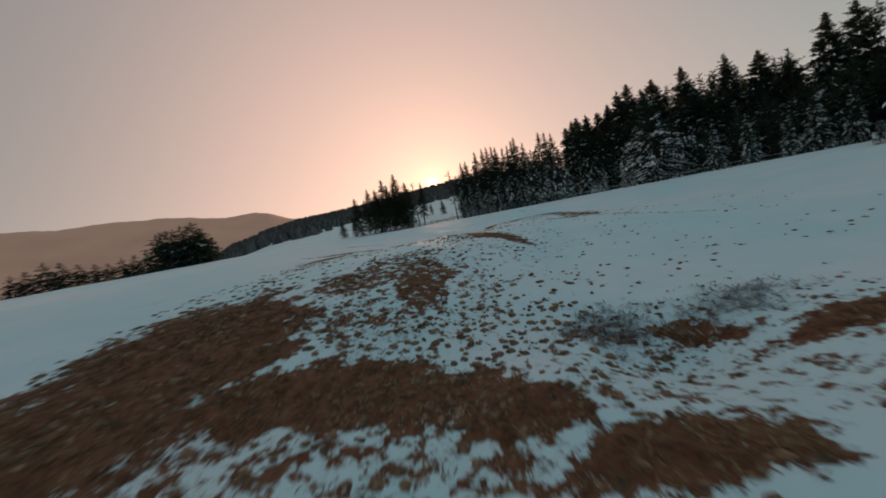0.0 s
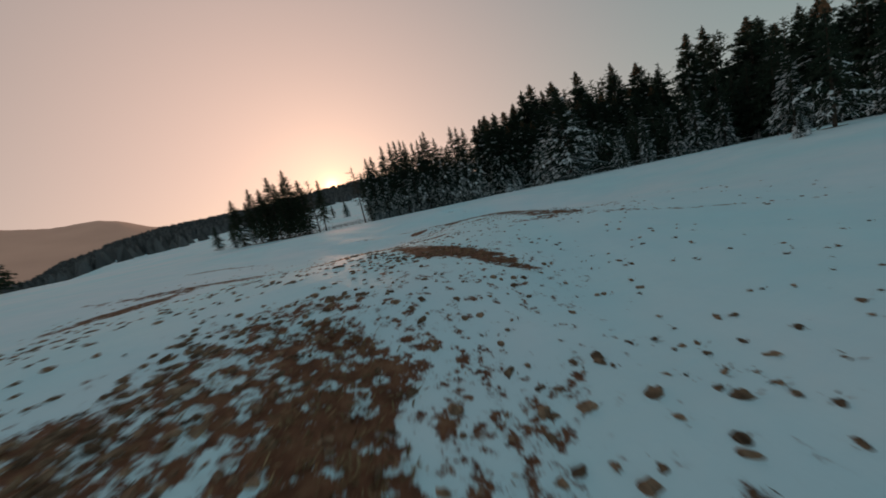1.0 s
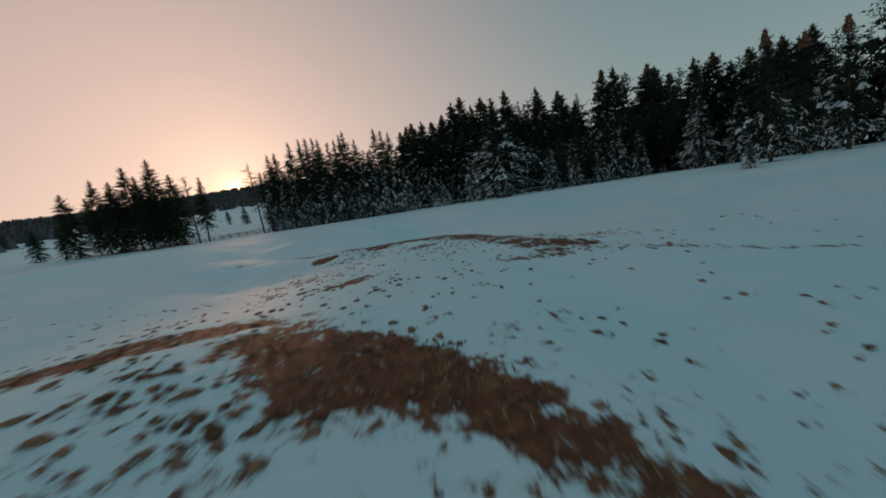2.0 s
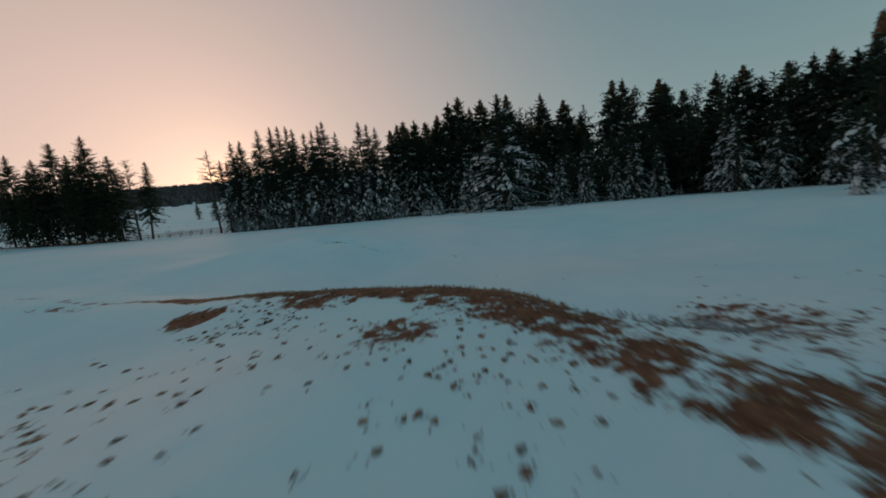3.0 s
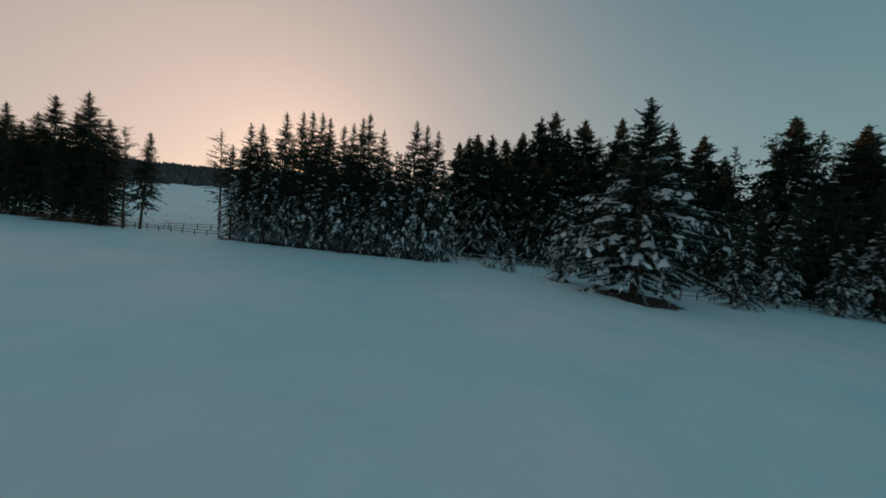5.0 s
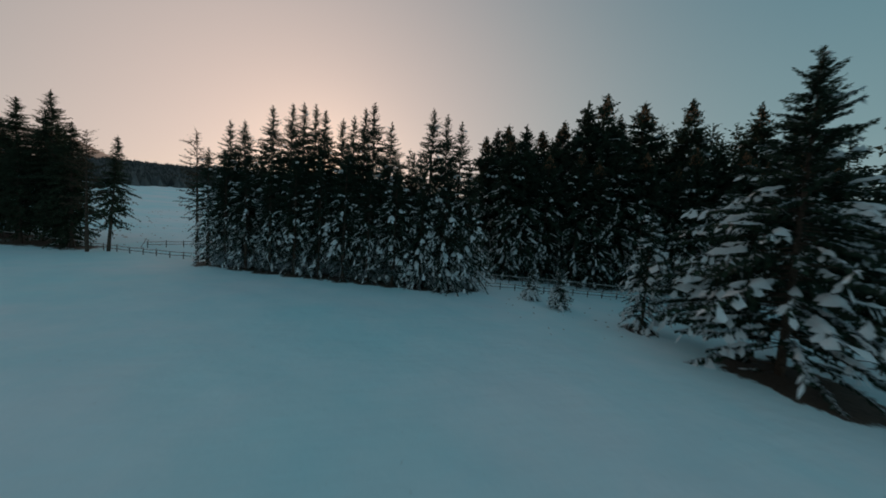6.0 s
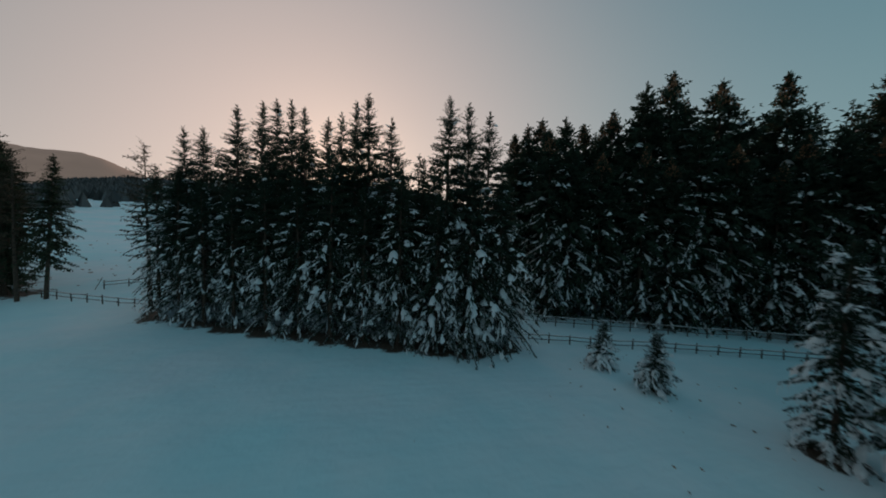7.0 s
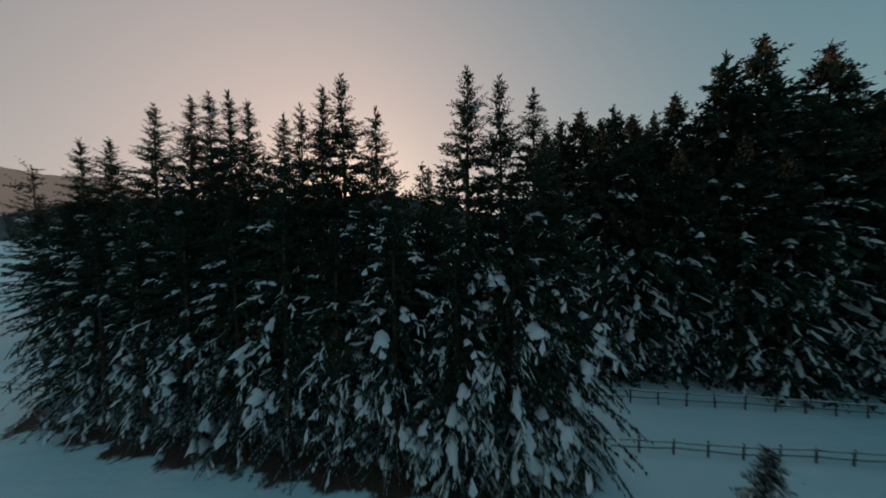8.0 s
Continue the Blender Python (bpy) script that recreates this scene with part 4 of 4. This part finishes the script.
def build_tussocks(name, points, low, high, flat, mat, label):
    """Low irregular cushions with a broken outline, one object."""
    pile = Pile()
    for x, y, z in points:
        r, k = (low + (high - low) * rng.beta(1.3, 2.2)) * (1 - 0.35 * float(smooth(y, 26, 34))) * (1.5 - 0.4 * float(smooth(y, 13, 24))) * (1 - 0.3 * float(smooth(x, 3, 9))), 9
        st = rng.uniform(0.72, 1.4)
        a = rng.uniform(0, 6.28)
        ring = [(r * st * math.cos(t) * rng.uniform(0.65, 1.25), r / st * math.sin(t) * rng.uniform(0.65, 1.25)) for t in np.arange(k) * 6.283 / k]
        ca, sa = math.cos(a), math.sin(a)
        v = [(x + p * ca - q * sa, y + p * sa + q * ca, z - 0.04) for p, q in ring]
        v += [(x + 0.62 * (p * ca - q * sa) + rng.normal(0, 0.02), y + 0.62 * (p * sa + q * ca) + rng.normal(0, 0.02), z + flat * r * rng.uniform(0.30, 0.75)) for p, q in ring]
        v.append((x + rng.normal(0, 0.04), y + rng.normal(0, 0.04), z + flat * r * rng.uniform(0.55, 0.95)))
        f = [(i, (i + 1) % k, k + (i + 1) % k, k + i) for i in range(k)] + [(k + i, k + (i + 1) % k, 2 * k) for i in range(k)]
        pile.add(v, f)
    return tagged(new(name, mesh_of(name, pile.v, pile.f, mat)), label, "grass", kind="stuff")


build_tussocks("grass_tussocks", tufts, 0.04, 0.17, 0.55, tuft_grass, "brown grass tussocks poking through thin snow")
blades("tussock_blades", tufts, 5, 0.07, 0.20, 1.6, 0.03, tuft_grass, "brown grass blades of the tussocks in the snow")


# frozen rill with dark stems in the open snow
def along(points, n, spread):
    p = np.array(points)
    s = np.sort(rng.uniform(0, len(p) - 1, n))
    x = np.interp(s, np.arange(len(p)), p[:, 0]) + rng.normal(0, spread, n)
    y = np.interp(s, np.arange(len(p)), p[:, 1]) + rng.normal(0, spread, n)
    return np.stack([x, y, land(x, y)], 1)


build_tussocks("rill_sods", np.concatenate([along(RILL[:6], 46, 0.07), along(LOOP, 36, 0.07), along(RILL[6:], 24, 0.08)]) + np.array([0, 0, 0.01]), 0.07, 0.27, 0.12, dark_stem, "dark bare sods along a rill in the snow")
x, y = rng.normal(13.7, 0.45, 12), rng.normal(42.1, 0.4, 12)
build_tussocks("hollow_sods", np.stack([x, y, land(x, y) + 0.03], 1), 0.06, 0.24, 0.25, dark_stem, "dark sods showing in a hollow of the snow")
x, y = 18.95 + np.array([-0.15, -0.1, -0.12, 0.2]), 49.9 + np.array([0.4, 0.1, 0.05, -0.5])
build_tussocks("rill_end_sods", np.stack([x, y, land(x, y) + 0.02], 1), 0.05, 0.12, 0.3, dark_stem, "few dark sods in the open snow below the rill")
x, y = rng.uniform(36, 56, 60), rng.uniform(84, 99, 60)
build_tussocks("stray_tufts", np.stack([x, y, land(x, y) + 0.01], 1), 0.06, 0.20, 0.7, tuft_grass, "stray grass tufts showing through the snow")
blades("rill_stems", np.concatenate([along(RILL, 70, 0.10), along(LOOP, 40, 0.10)]), 5, 0.03, 0.09, 1.8, 0.05, dark_stem, "dark dead stems along a rill in the snow")
for cx, cy, sx, sy, n in ((5.0, 12.4, 0.75, 0.75, 200), (14.4, 34.8, 0.6, 0.8, 45), (9.2, 11.7, 1.1, 0.6, 160)):
    x, y = rng.normal(cx, sx, n), rng.normal(cy, sy, n)
    blades("low_shrub", np.stack([x, y, land(x, y)], 1), 7, 0.12, 0.42, 1.3, 0.035, shrub_stem, "low leafless shrub with grey frosted stems in a hollow")

x, y = rng.uniform(-40, 4, 260), rng.uniform(124, 250, 260)
build_tussocks("field_tufts", np.stack([x, y, land(x, y) + 0.01], 1), 0.12, 0.42, 0.6, tuft_grass, "withered tufts showing through the snow of the far field")
# frosted undergrowth along the foot of the clump
x = rng.uniform(6, 38, 420)
y = 115.2 - 0.40 * (x - 6) + rng.normal(0, 0.8, 420)
blades("frosted_undergrowth", np.stack([x, y, land(x, y)], 1), 8, 0.9, 3.0, 0.40, 0.10, frost, "frosted leafless undergrowth along the foot of the spruces")

# ---- distance ----
def build_far_woods():
    """Woods on the slope across the valley, from the upper rim of the field to the ridge and over it."""
    pile = Pile()
    n = 15000
    az = rng.uniform(-50, 26, n)
    rim = np.interp(az, (-50, -30, -25, -20, -15, -10, 5, 26), (250, 265, 315, 400, 500, 560, 600, 420)) * (1 + 0.035 * np.sin(az * 1.9) + 0.025 * np.sin(az * 4.7 + 1.0))
    r = np.sqrt(rim ** 2 + (970.0 ** 2 - rim ** 2) * rng.random(n))
    x, y = 10 + r * np.sin(np.radians(az)), 40 + r * np.cos(np.radians(az))
    z = land(x, y) - 0.8
    for px, py, pz, d in zip(x, y, z, r):
        if math.hypot(px + 152, py - 352) < 30 or math.hypot(px + 40, py - 640) < 22:
            continue
        h, w = rng.uniform(6.0, 10.5) + 0.003 * d, rng.uniform(2.0, 3.6) + 0.002 * d
        t0 = rng.uniform(0, 6.28)
        ring = [(px + w * math.cos(t0 + t), py + w * math.sin(t0 + t), pz) for t in (0, 1.257, 2.513, 3.770, 5.027)]
        pile.add(ring + [(px + rng.normal(0, 0.4), py, pz + h)], [(k, (k + 1) % 5, 5) for k in range(5)])
    tagged(new("far_woods", mesh_of("far_woods", pile.v, pile.f, hazed_needles)), "dark conifer woods on the ridge across the valley", "woods", kind="stuff")


build_far_woods()


def build_mountains():
    pile = Pile()
    azs = np.arange(-100, -14.9, 0.5)
    crest = np.interp(azs, (-100, -70, -54.3, -50.4, -45.7, -40.2, -34, -32.5, -30.2, -28.5, -25.8, -22, -15), (8.5, 9.0, 8.9, 8.6, 8.8, 8.6, 7.6, 7.6, 7.75, 7.4, 6.1, 5.0, 4.0))
    rows = 14
    for j in range(rows):
        u = j / (rows - 1)
        d = 1150 + 750 * u
        for a, e in zip(azs, crest):
            wob = 1 + 0.05 * math.sin(a * 0.9 + 3 * u) * (1 - u) + 0.005 * math.sin(a * 1.31 + 1.7 * math.sin(a * 0.47)) * u + 0.003 * math.sin(a * 4.3 + 2 * math.sin(a * 1.1)) * u
            hgt = 4.7 + d * math.tan(radians(e)) * (0.25 + 0.75 * smooth(u, 0, 1)) * wob
            pile.v.append((d * math.sin(radians(a)), d * math.cos(radians(a)), hgt if j else -20))
    m = len(azs)
    pile.f = [(j * m + i, j * m + i + 1, (j + 1) * m + i + 1, (j + 1) * m + i) for j in range(rows - 1) for i in range(m - 1)]
    tagged(new("backdrop_mountains", mesh_of("backdrop_mountains", pile.v, pile.f, haze_hill, True)), "brown mountains, warm evening haze painted on as a faint glow", "mountains", kind="structure")


build_mountains()
